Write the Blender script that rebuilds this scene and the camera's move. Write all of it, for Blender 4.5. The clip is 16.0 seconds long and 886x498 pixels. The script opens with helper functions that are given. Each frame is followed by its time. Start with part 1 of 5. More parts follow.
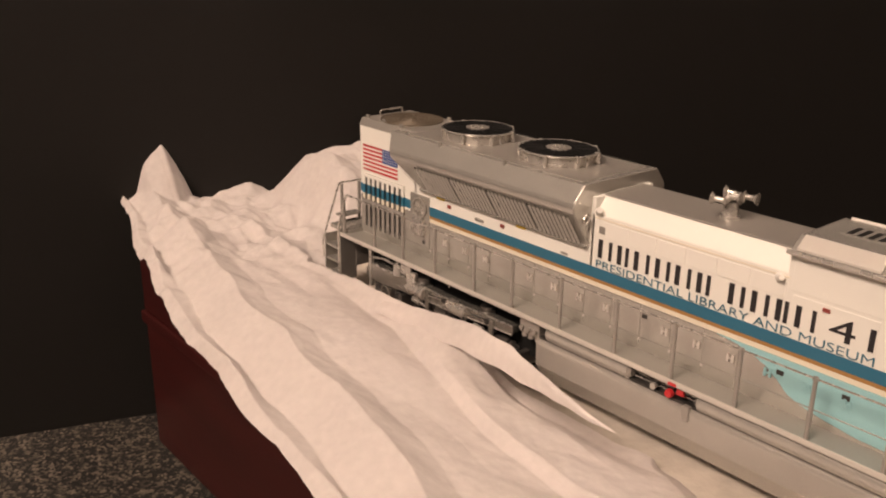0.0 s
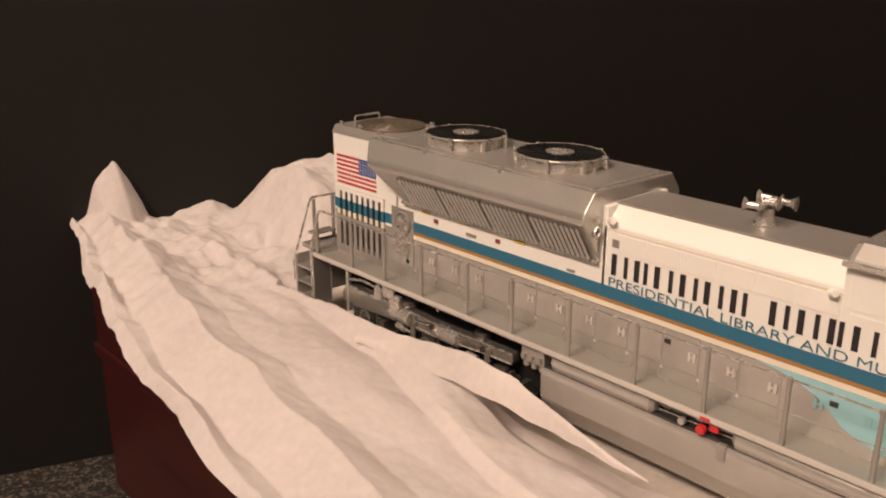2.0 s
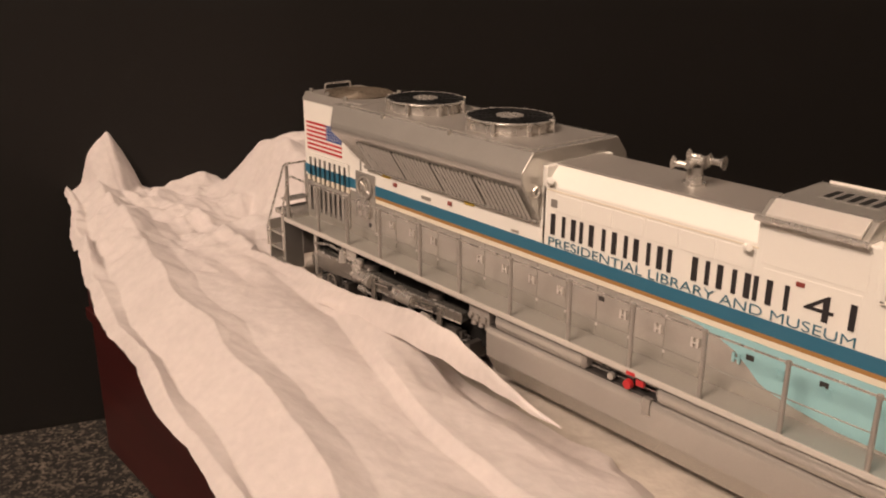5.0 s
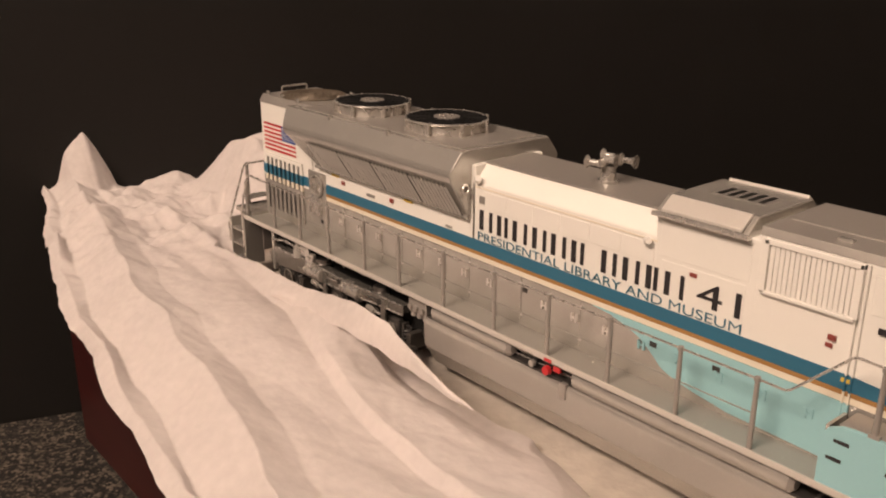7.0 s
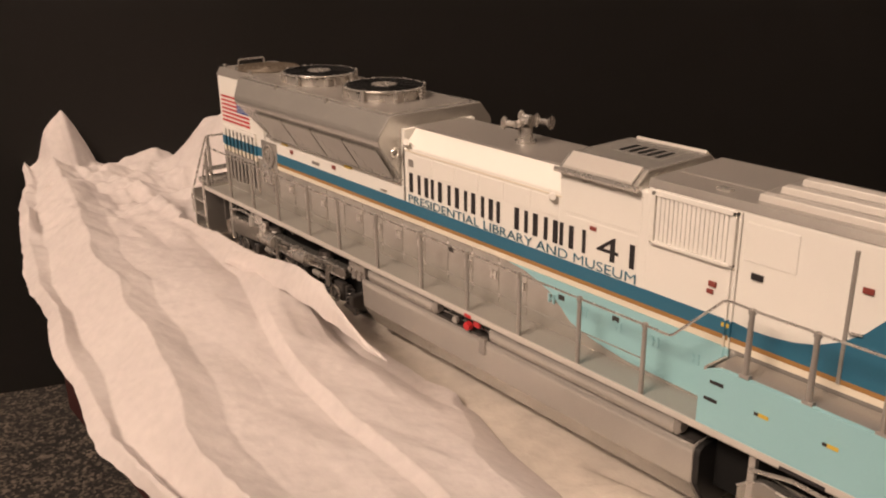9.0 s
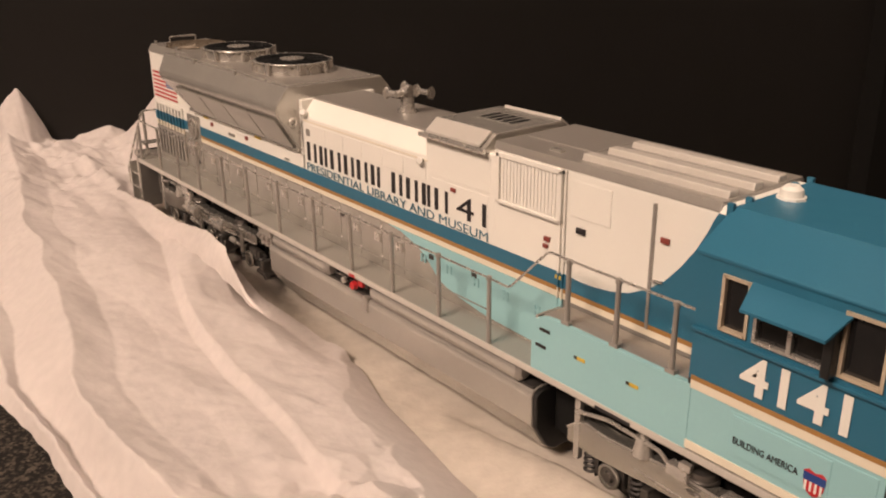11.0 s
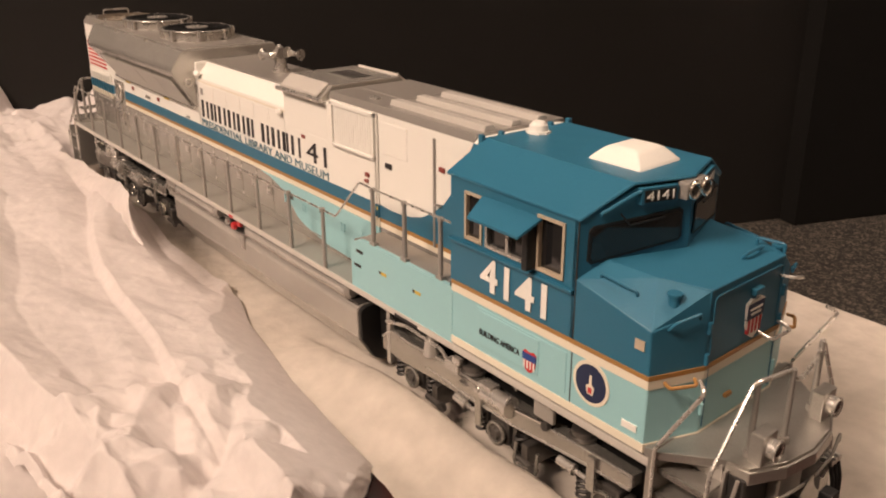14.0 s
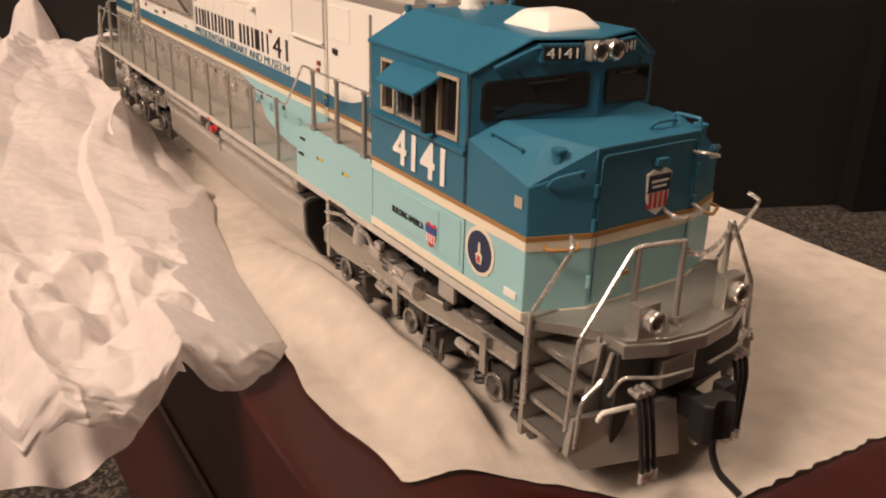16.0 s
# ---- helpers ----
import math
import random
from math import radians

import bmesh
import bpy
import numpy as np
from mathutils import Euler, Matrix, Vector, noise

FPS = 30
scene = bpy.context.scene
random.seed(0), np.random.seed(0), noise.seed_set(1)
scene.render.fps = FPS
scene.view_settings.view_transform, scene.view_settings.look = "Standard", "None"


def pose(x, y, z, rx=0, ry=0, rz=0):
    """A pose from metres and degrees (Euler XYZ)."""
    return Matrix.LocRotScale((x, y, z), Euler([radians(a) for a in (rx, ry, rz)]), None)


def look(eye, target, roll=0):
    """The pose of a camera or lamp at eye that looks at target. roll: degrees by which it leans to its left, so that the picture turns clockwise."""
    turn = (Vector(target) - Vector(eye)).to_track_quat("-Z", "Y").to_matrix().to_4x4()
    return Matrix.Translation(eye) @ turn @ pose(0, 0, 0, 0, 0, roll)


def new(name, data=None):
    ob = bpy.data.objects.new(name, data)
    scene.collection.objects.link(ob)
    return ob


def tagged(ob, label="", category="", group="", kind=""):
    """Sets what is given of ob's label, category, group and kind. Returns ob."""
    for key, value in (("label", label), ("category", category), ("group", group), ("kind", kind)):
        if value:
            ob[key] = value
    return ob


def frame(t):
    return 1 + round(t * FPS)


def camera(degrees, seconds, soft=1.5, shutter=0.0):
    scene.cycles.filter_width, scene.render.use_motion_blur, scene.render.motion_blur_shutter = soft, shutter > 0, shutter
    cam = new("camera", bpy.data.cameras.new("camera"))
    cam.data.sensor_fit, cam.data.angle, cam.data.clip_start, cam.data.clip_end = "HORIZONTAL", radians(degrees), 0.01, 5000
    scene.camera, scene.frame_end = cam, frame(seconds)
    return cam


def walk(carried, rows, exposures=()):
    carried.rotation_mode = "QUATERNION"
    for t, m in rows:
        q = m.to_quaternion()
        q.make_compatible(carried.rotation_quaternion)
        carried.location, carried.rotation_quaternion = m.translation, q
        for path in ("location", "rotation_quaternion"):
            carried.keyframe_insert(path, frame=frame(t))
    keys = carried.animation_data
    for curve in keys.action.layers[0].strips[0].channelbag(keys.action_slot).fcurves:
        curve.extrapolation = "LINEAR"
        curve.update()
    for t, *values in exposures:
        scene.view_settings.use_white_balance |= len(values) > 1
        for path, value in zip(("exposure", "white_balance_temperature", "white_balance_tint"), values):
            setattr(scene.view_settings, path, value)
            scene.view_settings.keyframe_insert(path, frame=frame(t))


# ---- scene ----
# The walk: seconds, place in metres, turn in degrees. x runs along the model towards its cab, z is up.
cam = camera(52.69, 16.0, soft=2.0)
PATH = [
    (0.0, 0.0093, -0.1602, 0.1051, 70.43, -0.71, 50.02),
    (0.5, 0.0014, -0.1604, 0.1034, 71.11, -1.33, 48.30),
    (1.0, -0.0045, -0.1544, 0.1006, 71.05, -1.17, 47.76),
    (1.5, -0.0163, -0.1584, 0.0998, 71.28, -0.63, 47.23),
    (2.0, -0.0125, -0.1480, 0.0972, 71.48, -0.15, 47.59),
    (2.5, -0.0101, -0.1443, 0.0932, 71.49, -0.16, 47.49),
    (3.0, -0.0063, -0.1431, 0.0935, 71.16, 0.07, 47.93),
    (3.5, -0.0027, -0.1431, 0.0926, 71.25, -0.26, 48.53),
    (6.0, 0.0109, -0.1353, 0.0925, 70.61, 0.05, 50.20),
    (6.5, 0.0162, -0.1348, 0.0942, 70.50, 0.06, 50.10),
    (7.0, 0.0211, -0.1337, 0.0949, 70.81, -0.07, 50.05),
    (7.5, 0.0236, -0.1310, 0.0933, 70.48, 0.21, 50.42),
    (8.0, 0.0274, -0.1294, 0.0923, 70.33, 0.27, 50.66),
    (8.5, 0.0327, -0.1271, 0.0915, 70.25, 0.40, 50.82),
    (9.0, 0.0392, -0.1235, 0.0917, 69.96, 0.73, 51.16),
    (9.5, 0.0469, -0.1186, 0.0894, 69.80, 0.55, 51.74),
    (12.0, 0.0762, -0.1102, 0.0897, 69.14, 0.16, 51.52),
    (12.5, 0.0835, -0.1091, 0.0918, 69.22, -0.17, 51.51),
    (13.0, 0.0878, -0.1042, 0.0911, 68.99, -0.09, 51.32),
    (13.5, 0.0951, -0.1016, 0.0917, 69.00, 0.14, 51.46),
    (14.0, 0.1057, -0.1006, 0.0873, 68.94, 0.06, 52.58),
    (14.5, 0.1091, -0.0976, 0.0808, 68.50, -0.20, 54.34),
    (15.0, 0.1145, -0.0931, 0.0753, 68.35, -0.93, 56.31),
    (15.5, 0.1197, -0.0860, 0.0716, 68.47, -1.56, 58.21),
    (16.0, 0.1223, -0.0800, 0.0687, 68.51, -1.58, 58.87),
]
walk(cam, [(t, pose(x, y, z, rx, ry, rz)) for t, x, y, z, rx, ry, rz in PATH],
     exposures=[(0.0, 0.0), (9.5, 0.0), (12.5, 0.06), (13.5, 0.10), (14.5, 0.25), (15.0, 0.16), (16.0, 0.24)])

# ---- world ----
# A lamplit evening room: warm main lamp overhead, added fill lamp, unseen pale walls.
world = bpy.data.worlds.new("room_air")
scene.world = world
world.use_nodes = True
world.node_tree.nodes["Background"].inputs[0].default_value = (0.010, 0.009, 0.008, 1)
world.node_tree.nodes["Background"].inputs[1].default_value = 1.0

def unseen_light(place, target, size, watts):
    data = bpy.data.lights.new("unseen_lamp_light", "AREA")
    data.shape, data.size, data.energy, data.color = "DISK", size, watts, (1.0, 0.745, 0.58)
    lamp = new("unseen_lamp_light", data)
    lamp.matrix_world = look(place, target)


LAMPS = [(-0.02, -1.05, 1.20), (0.0, 0.42, 1.40)]
unseen_light(LAMPS[0], (-0.08, -0.02, 0.0), 0.68, 48.0)
# Second lamp is unseen, added as fill so shadows stay soft.
unseen_light(LAMPS[1], (0.0, 0.0, 0.0), 0.68, 15.0)
MM = 0.001


# ---- materials ----
def nodes_of(name):
    m = bpy.data.materials.new(name)
    m.use_nodes = True
    nt = m.node_tree
    return m, nt, nt.nodes["Principled BSDF"]


def paint(name, colour, rough=0.4, metal=0.0, vary=0.10, scale=220.0, bump=0.05, fine=2600.0, coat=0.0, spec=0.5):
    """A painted or cast surface: two scales of tone, a little unevenness of gloss, and fine relief."""
    m, nt, b = nodes_of(name)
    co = nt.nodes.new("ShaderNodeTexCoord")
    n1 = nt.nodes.new("ShaderNodeTexNoise")
    n1.inputs["Scale"].default_value, n1.inputs["Detail"].default_value = scale, 5
    n2 = nt.nodes.new("ShaderNodeTexNoise")
    n2.inputs["Scale"].default_value, n2.inputs["Detail"].default_value = fine, 3
    for n in (n1, n2):
        nt.links.new(co.outputs["Object"], n.inputs["Vector"])
    mix = nt.nodes.new("ShaderNodeMixRGB")
    mix.blend_type = "MIX"
    mix.inputs[1].default_value = (*[c * (1 - vary) for c in colour], 1)
    mix.inputs[2].default_value = (*[min(1, c * (1 + vary)) for c in colour], 1)
    add = nt.nodes.new("ShaderNodeMath")
    add.operation = "ADD"
    half = nt.nodes.new("ShaderNodeMath")
    half.operation, half.inputs[1].default_value = "MULTIPLY", 0.5
    nt.links.new(n1.outputs["Fac"], add.inputs[0])
    nt.links.new(n2.outputs["Fac"], add.inputs[1])
    nt.links.new(add.outputs[0], half.inputs[0])
    nt.links.new(half.outputs[0], mix.inputs[0])
    nt.links.new(mix.outputs[0], b.inputs["Base Color"])
    ra = nt.nodes.new("ShaderNodeMapRange")
    ra.inputs["To Min"].default_value, ra.inputs["To Max"].default_value = rough * 0.82, min(1, rough * 1.2)
    nt.links.new(n1.outputs["Fac"], ra.inputs["Value"])
    nt.links.new(ra.outputs[0], b.inputs["Roughness"])
    b.inputs["Metallic"].default_value = metal
    b.inputs["Specular IOR Level"].default_value = spec
    b.inputs["Coat Weight"].default_value = coat
    b.inputs["Coat Roughness"].default_value = 0.12
    if bump:
        bp = nt.nodes.new("ShaderNodeBump")
        bp.inputs["Strength"].default_value, bp.inputs["Distance"].default_value = bump, 0.0003
        nt.links.new(n2.outputs["Fac"], bp.inputs["Height"])
        nt.links.new(bp.outputs[0], b.inputs["Normal"])
    return m


SILVER = paint("silver_paint", (0.54, 0.52, 0.485), 0.24, 0.62, 0.18, 160, 0.10, 4200, coat=0.25)
SILVER_DARK = paint("grey_silver_paint", (0.36, 0.34, 0.315), 0.36, 0.45, 0.14, 160, 0.10, 4200, coat=0.15)
# Darker, more uneven silver for the parts of the front end.
END_SILVER = paint("darker_end_silver", (0.42, 0.405, 0.375), 0.30, 0.72, 0.2, 200, 0.25, 2600, coat=0.1)
# Silver lightened to stand in for light bounced up onto the louvre blades.
LOUVRE = paint("bounce_lit_louvre_silver", (0.50, 0.485, 0.455), 0.38, 0.1, 0.10, 300, 0.05)
DECKGREY = paint("walkway_grey", (0.37, 0.36, 0.33), 0.42, 0.35, 0.12, 160, 0.15, 3000)
SILL = paint("pale_sill_and_gleam_paint", (0.62, 0.59, 0.55), 0.35, 0.3, 0.06, 160, 0.05)
RUST = paint("dull_red_ink", (0.24, 0.05, 0.04), 0.45, 0.0, 0.2, 500, 0.0)
BRIGHT = paint("bright_metal", (0.66, 0.635, 0.60), 0.27, 0.75, 0.10, 300, 0.05)
LATCH = paint("polished_latch_metal", (0.80, 0.77, 0.73), 0.25, 0.5, 0.05, 300, 0.0)
WHITE = paint("white_paint", (0.80, 0.785, 0.74), 0.38, 0.0, 0.03, 140, 0.03)
CREAM = paint("cream_trim_paint", (0.74, 0.68, 0.56), 0.4, 0.0, 0.04, 140, 0.03)
TEAL = paint("teal_blue_paint", (0.024, 0.135, 0.225), 0.40, 0.0, 0.08, 150, 0.05)
AQUA = paint("pale_aqua_paint", (0.29, 0.535, 0.58), 0.40, 0.0, 0.05, 150, 0.04)
TAN = paint("tan_window_trim", (0.50, 0.42, 0.32), 0.4, 0.1, 0.06, 200, 0.03)
GOLD = paint("gold_stripe_paint", (0.36, 0.19, 0.06), 0.4, 0.1, 0.1, 300, 0.03)
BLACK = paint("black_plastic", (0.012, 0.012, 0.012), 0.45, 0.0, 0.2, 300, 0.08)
MATT = paint("matt_black_fan_and_shade", (0.010, 0.010, 0.010), 0.8, 0.0, 0.1, 300, 0.05, spec=0.15)
INK = paint("black_ink", (0.018, 0.016, 0.018), 0.5, 0.0, 0.1, 300, 0.0)
NAVY = paint("teal_ink", (0.022, 0.13, 0.20), 0.45, 0.0, 0.08, 300, 0.0)
DARK = paint("dark_grey_metal", (0.045, 0.042, 0.04), 0.5, 0.3, 0.25, 260, 0.15)
RED = paint("red_ink", (0.50, 0.025, 0.03), 0.4, 0.0, 0.08, 300, 0.0)
NAVYDARK = paint("navy_ink", (0.015, 0.025, 0.07), 0.45, 0.0, 0.08, 300, 0.0)
FLAGBLUE = paint("flag_blue_ink", (0.02, 0.06, 0.25), 0.45, 0.0, 0.08, 300, 0.0)
BRASS = paint("brown_brass_mesh", (0.135, 0.11, 0.082), 0.5, 0.4, 0.25, 700, 0.3)
CHROME = paint("chrome_plating", (0.80, 0.78, 0.75), 0.14, 1.0, 0.05, 400, 0.02)
YELLOW = paint("yellow_ink", (0.60, 0.42, 0.06), 0.45, 0.0, 0.08, 300, 0.0)
# Silver castings darkened for the shade below the truck frame; also rubber seats.
GUN_SHADED = paint("shade_darkened_cast_metal", (0.16, 0.15, 0.14), 0.32, 0.75, 0.2, 300, 0.15)
TRUCK = paint("truck_metal", (0.47, 0.46, 0.43), 0.22, 0.85, 0.22, 260, 0.12)
STEEL = paint("wheel_steel", (0.06, 0.056, 0.053), 0.35, 0.7, 0.2, 260, 0.1)

GLASS, gnt, gb = nodes_of("smoked_glass")
gb.inputs["Base Color"].default_value = (0.012, 0.012, 0.013, 1)
gb.inputs["Roughness"].default_value = 0.06
gb.inputs["Coat Weight"].default_value = 0.6
LENS, lnt, lb = nodes_of("clear_lens")
lb.inputs["Base Color"].default_value = (0.14, 0.13, 0.12, 1)
lb.inputs["Roughness"].default_value = 0.08
lb.inputs["Metallic"].default_value = 0.7


def paper_material(name, colour, thin, low=0.84, grain=420, relief=0.35, wrinkle=2.5):
    """Tissue: soft diffuse with light coming through, and fibres and small wrinkles as relief."""
    m, nt, b = nodes_of(name)
    out = nt.nodes["Material Output"]
    co = nt.nodes.new("ShaderNodeTexCoord")
    big = nt.nodes.new("ShaderNodeTexNoise")
    big.inputs["Scale"].default_value, big.inputs["Detail"].default_value = 45, 6
    fib = nt.nodes.new("ShaderNodeTexNoise")
    fib.inputs["Scale"].default_value, fib.inputs["Detail"].default_value = grain, 4
    vor = nt.nodes.new("ShaderNodeTexVoronoi")
    vor.feature = "DISTANCE_TO_EDGE"
    vor.inputs["Scale"].default_value = 75
    warp = nt.nodes.new("ShaderNodeVectorMath")
    warp.operation = "MULTIPLY_ADD"
    warp.inputs[1].default_value = (0.02, 0.02, 0.02)
    nt.links.new(co.outputs["Object"], big.inputs["Vector"])
    nt.links.new(co.outputs["Object"], fib.inputs["Vector"])
    nt.links.new(big.outputs["Color"], warp.inputs[0])
    nt.links.new(co.outputs["Object"], warp.inputs[2])
    nt.links.new(warp.outputs[0], vor.inputs["Vector"])
    ramp = nt.nodes.new("ShaderNodeMixRGB")
    ramp.inputs[1].default_value = (*[c * low for c in colour], 1)
    ramp.inputs[2].default_value = (*[min(1, c * 1.12) for c in colour], 1)
    mx = nt.nodes.new("ShaderNodeMath")
    mx.operation = "MULTIPLY_ADD"
    mx.inputs[1].default_value, mx.inputs[2].default_value = 0.6, 0.1
    nt.links.new(fib.outputs["Fac"], mx.inputs[0])
    a2 = nt.nodes.new("ShaderNodeMath")
    a2.operation = "MULTIPLY_ADD"
    a2.inputs[1].default_value = 0.5
    nt.links.new(big.outputs["Fac"], a2.inputs[0])
    nt.links.new(mx.outputs[0], a2.inputs[2])
    nt.links.new(a2.outputs[0], ramp.inputs[0])
    hgt = nt.nodes.new("ShaderNodeMath")
    hgt.operation = "MULTIPLY_ADD"
    hgt.inputs[1].default_value = 0.5
    nt.links.new(vor.outputs["Distance"], hgt.inputs[0])
    ridge = nt.nodes.new("ShaderNodeTexNoise")
    ridge.noise_type = "RIDGED_MULTIFRACTAL"
    ridge.inputs["Scale"].default_value, ridge.inputs["Detail"].default_value = 42, 3
    nt.links.new(warp.outputs[0], ridge.inputs["Vector"])
    sharp = nt.nodes.new("ShaderNodeMath")
    sharp.operation = "MULTIPLY_ADD"
    sharp.inputs[1].default_value = wrinkle
    nt.links.new(ridge.outputs["Fac"], sharp.inputs[0])
    nt.links.new(fib.outputs["Fac"], sharp.inputs[2])
    nt.links.new(sharp.outputs[0], hgt.inputs[2])
    bp = nt.nodes.new("ShaderNodeBump")
    bp.inputs["Strength"].default_value, bp.inputs["Distance"].default_value = relief, 0.0005
    nt.links.new(hgt.outputs[0], bp.inputs["Height"])
    dif = nt.nodes.new("ShaderNodeBsdfDiffuse")
    tra = nt.nodes.new("ShaderNodeBsdfTranslucent")
    mix = nt.nodes.new("ShaderNodeMixShader")
    mix.inputs[0].default_value = thin
    for s in (dif, tra):
        nt.links.new(ramp.outputs[0], s.inputs["Color"])
        nt.links.new(bp.outputs[0], s.inputs["Normal"])
    nt.links.new(dif.outputs[0], mix.inputs[1])
    nt.links.new(tra.outputs[0], mix.inputs[2])
    nt.links.new(mix.outputs[0], out.inputs["Surface"])
    nt.nodes.remove(b)
    return m


TISSUE = paper_material("white_tissue_paper", (0.80, 0.745, 0.73), 0.34, 0.78, 420, 0.35, 2.2)
TISSUE_FLAT = paper_material("thin_tissue_paper", (0.71, 0.65, 0.58), 0.22, 0.5, 230, 0.8, 0.8)


def wood_material():
    m, nt, b = nodes_of("mahogany_lacquer")
    co = nt.nodes.new("ShaderNodeTexCoord")
    mp = nt.nodes.new("ShaderNodeMapping")
    mp.inputs["Scale"].default_value = (6, 60, 60)
    n = nt.nodes.new("ShaderNodeTexNoise")
    n.inputs["Scale"].default_value, n.inputs["Detail"].default_value = 3, 8
    nt.links.new(co.outputs["Object"], mp.inputs[0])
    nt.links.new(mp.outputs[0], n.inputs["Vector"])
    mix = nt.nodes.new("ShaderNodeMixRGB")
    mix.inputs[1].default_value = (0.020, 0.0028, 0.0028, 1)
    mix.inputs[2].default_value = (0.055, 0.007, 0.006, 1)
    nt.links.new(n.outputs["Fac"], mix.inputs[0])
    nt.links.new(mix.outputs[0], b.inputs["Base Color"])
    b.inputs["Roughness"].default_value = 0.42
    b.inputs["Coat Weight"].default_value = 0.15
    b.inputs["Coat Roughness"].default_value = 0.15
    return m


WOOD = wood_material()


def speckle_material():
    m, nt, b = nodes_of("dark_speckled_surface")
    co = nt.nodes.new("ShaderNodeTexCoord")
    v = nt.nodes.new("ShaderNodeTexVoronoi")
    v.inputs["Scale"].default_value = 950
    n = nt.nodes.new("ShaderNodeTexNoise")
    n.inputs["Scale"].default_value, n.inputs["Detail"].default_value = 260, 6
    nt.links.new(co.outputs["Object"], v.inputs["Vector"])
    nt.links.new(co.outputs["Object"], n.inputs["Vector"])
    sep = nt.nodes.new("ShaderNodeSeparateColor")
    nt.links.new(v.outputs["Color"], sep.inputs[0])
    mul = nt.nodes.new("ShaderNodeMath")
    mul.operation = "MULTIPLY"
    nt.links.new(sep.outputs[0], mul.inputs[0])
    nt.links.new(n.outputs["Fac"], mul.inputs[1])
    r = nt.nodes.new("ShaderNodeValToRGB")
    r.color_ramp.elements[0].position, r.color_ramp.elements[0].color = 0.22, (0.007, 0.006, 0.005, 1)
    r.color_ramp.elements[1].position, r.color_ramp.elements[1].color = 0.56, (0.135, 0.113, 0.09, 1)
    nt.links.new(mul.outputs[0], r.inputs[0])
    nt.links.new(r.outputs[0], b.inputs["Base Color"])
    b.inputs["Roughness"].default_value = 0.8
    bp = nt.nodes.new("ShaderNodeBump")
    bp.inputs["Strength"].default_value, bp.inputs["Distance"].default_value = 0.6, 0.001
    nt.links.new(n.outputs["Fac"], bp.inputs["Height"])
    nt.links.new(bp.outputs[0], b.inputs["Normal"])
    return m


SPECKLE = speckle_material()
NIGHT = paint("black_board", (0.0095, 0.0083, 0.0072), 0.75, 0.0, 0.25, 6, 0.1, 500, 0, 0.3)
NIGHT2 = paint("deep_black_cloth", (0.009, 0.0085, 0.008), 0.9, 0.0, 0.25, 8, 0.1, 500, 0, 0.1)
WALLPAINT = paint("room_wall_paint", (0.62, 0.56, 0.49), 0.8, 0.0, 0.06, 3, 0.1, 300)
CEILPAINT = paint("ceiling_paint", (0.70, 0.67, 0.62), 0.85, 0.0, 0.04, 3, 0.1, 300)

# ---- mesh helpers: all lengths below are millimetres ----
ORIGIN = [0.0, 0.0, 0.0]
ACROSS = [1.0, 0.0]      # breadth and midline of what is being built
CAB_END = [False]


def placed(p):
    """From drawing millimetres to metres from the thing's base."""
    x, y = p[0], p[1] * ACROSS[0] + ACROSS[1]
    if CAB_END[0]:
        # the cab end stands a little out of square on its frame
        far = y + 18.0
        x, y = x - 0.085 * far * min(1, max(0, x / 25)), y + 0.07 * far * min(1, max(0, (x - 18) / 27))
    return (Vector((x, y, p[2])) - Vector(ORIGIN)) * MM


def mesh_of(name, bm, mat, smooth=False):
    bmesh.ops.recalc_face_normals(bm, faces=bm.faces)
    for v in bm.verts:
        v.co = placed(v.co)
    me = bpy.data.meshes.new(name)
    bm.to_mesh(me)
    bm.free()
    me.materials.append(mat)
    if smooth:
        me.polygons.foreach_set("use_smooth", [True] * len(me.polygons))
        me.set_sharp_from_angle(angle=radians(40))
    return me


def part(name, bm, mat, parent=None, label="", smooth=False):
    ob = new(name, mesh_of(name, bm, mat, smooth))
    ob.parent = parent
    return tagged(ob, label)


def again(ob, dx=0, dy=0, dz=0, turn=0, parent=None):
    """Another object on the same mesh, moved by millimetres."""
    c = bpy.data.objects.new(ob.name.split(".")[0], ob.data)
    scene.collection.objects.link(c)
    c.parent = parent or ob.parent
    c.location = (dx * MM, dy * MM, dz * MM)
    c.rotation_euler = (0, 0, turn)
    for k in ("label",):
        if k in ob:
            c[k] = ob[k]
    return c


def box(bm, x0, x1, y0, y1, z0, z1, bevel=0.0):
    vs = [bm.verts.new((x, y, z)) for x in (x0, x1) for y in (y0, y1) for z in (z0, z1)]
    fs = [bm.faces.new([vs[i] for i in f]) for f in ((0, 1, 3, 2), (4, 6, 7, 5), (0, 4, 5, 1), (2, 3, 7, 6), (0, 2, 6, 4), (1, 5, 7, 3))]
    if bevel:
        es = list({e for f in fs for e in f.edges})
        bmesh.ops.bevel(bm, geom=es, offset=bevel, segments=2, affect="EDGES", profile=0.6)
    return bm


def prism(bm, outline, axis, a, b, bevel=0.0):
    """An outline of two coordinates drawn out from a to b along axis 0, 1 or 2."""
    def at(p, c):
        q = list(p)
        q.insert(axis, c)
        return q
    lo = [bm.verts.new(at(p, a)) for p in outline]
    hi = [bm.verts.new(at(p, b)) for p in outline]
    n = len(outline)
    fs = [bm.faces.new(lo), bm.faces.new(hi[::-1])]
    fs += [bm.faces.new((lo[i], hi[i], hi[(i + 1) % n], lo[(i + 1) % n])) for i in range(n)]
    if bevel:
        es = list({e for f in fs for e in f.edges})
        bmesh.ops.bevel(bm, geom=es, offset=bevel, segments=2, affect="EDGES", profile=0.6)
    return bm


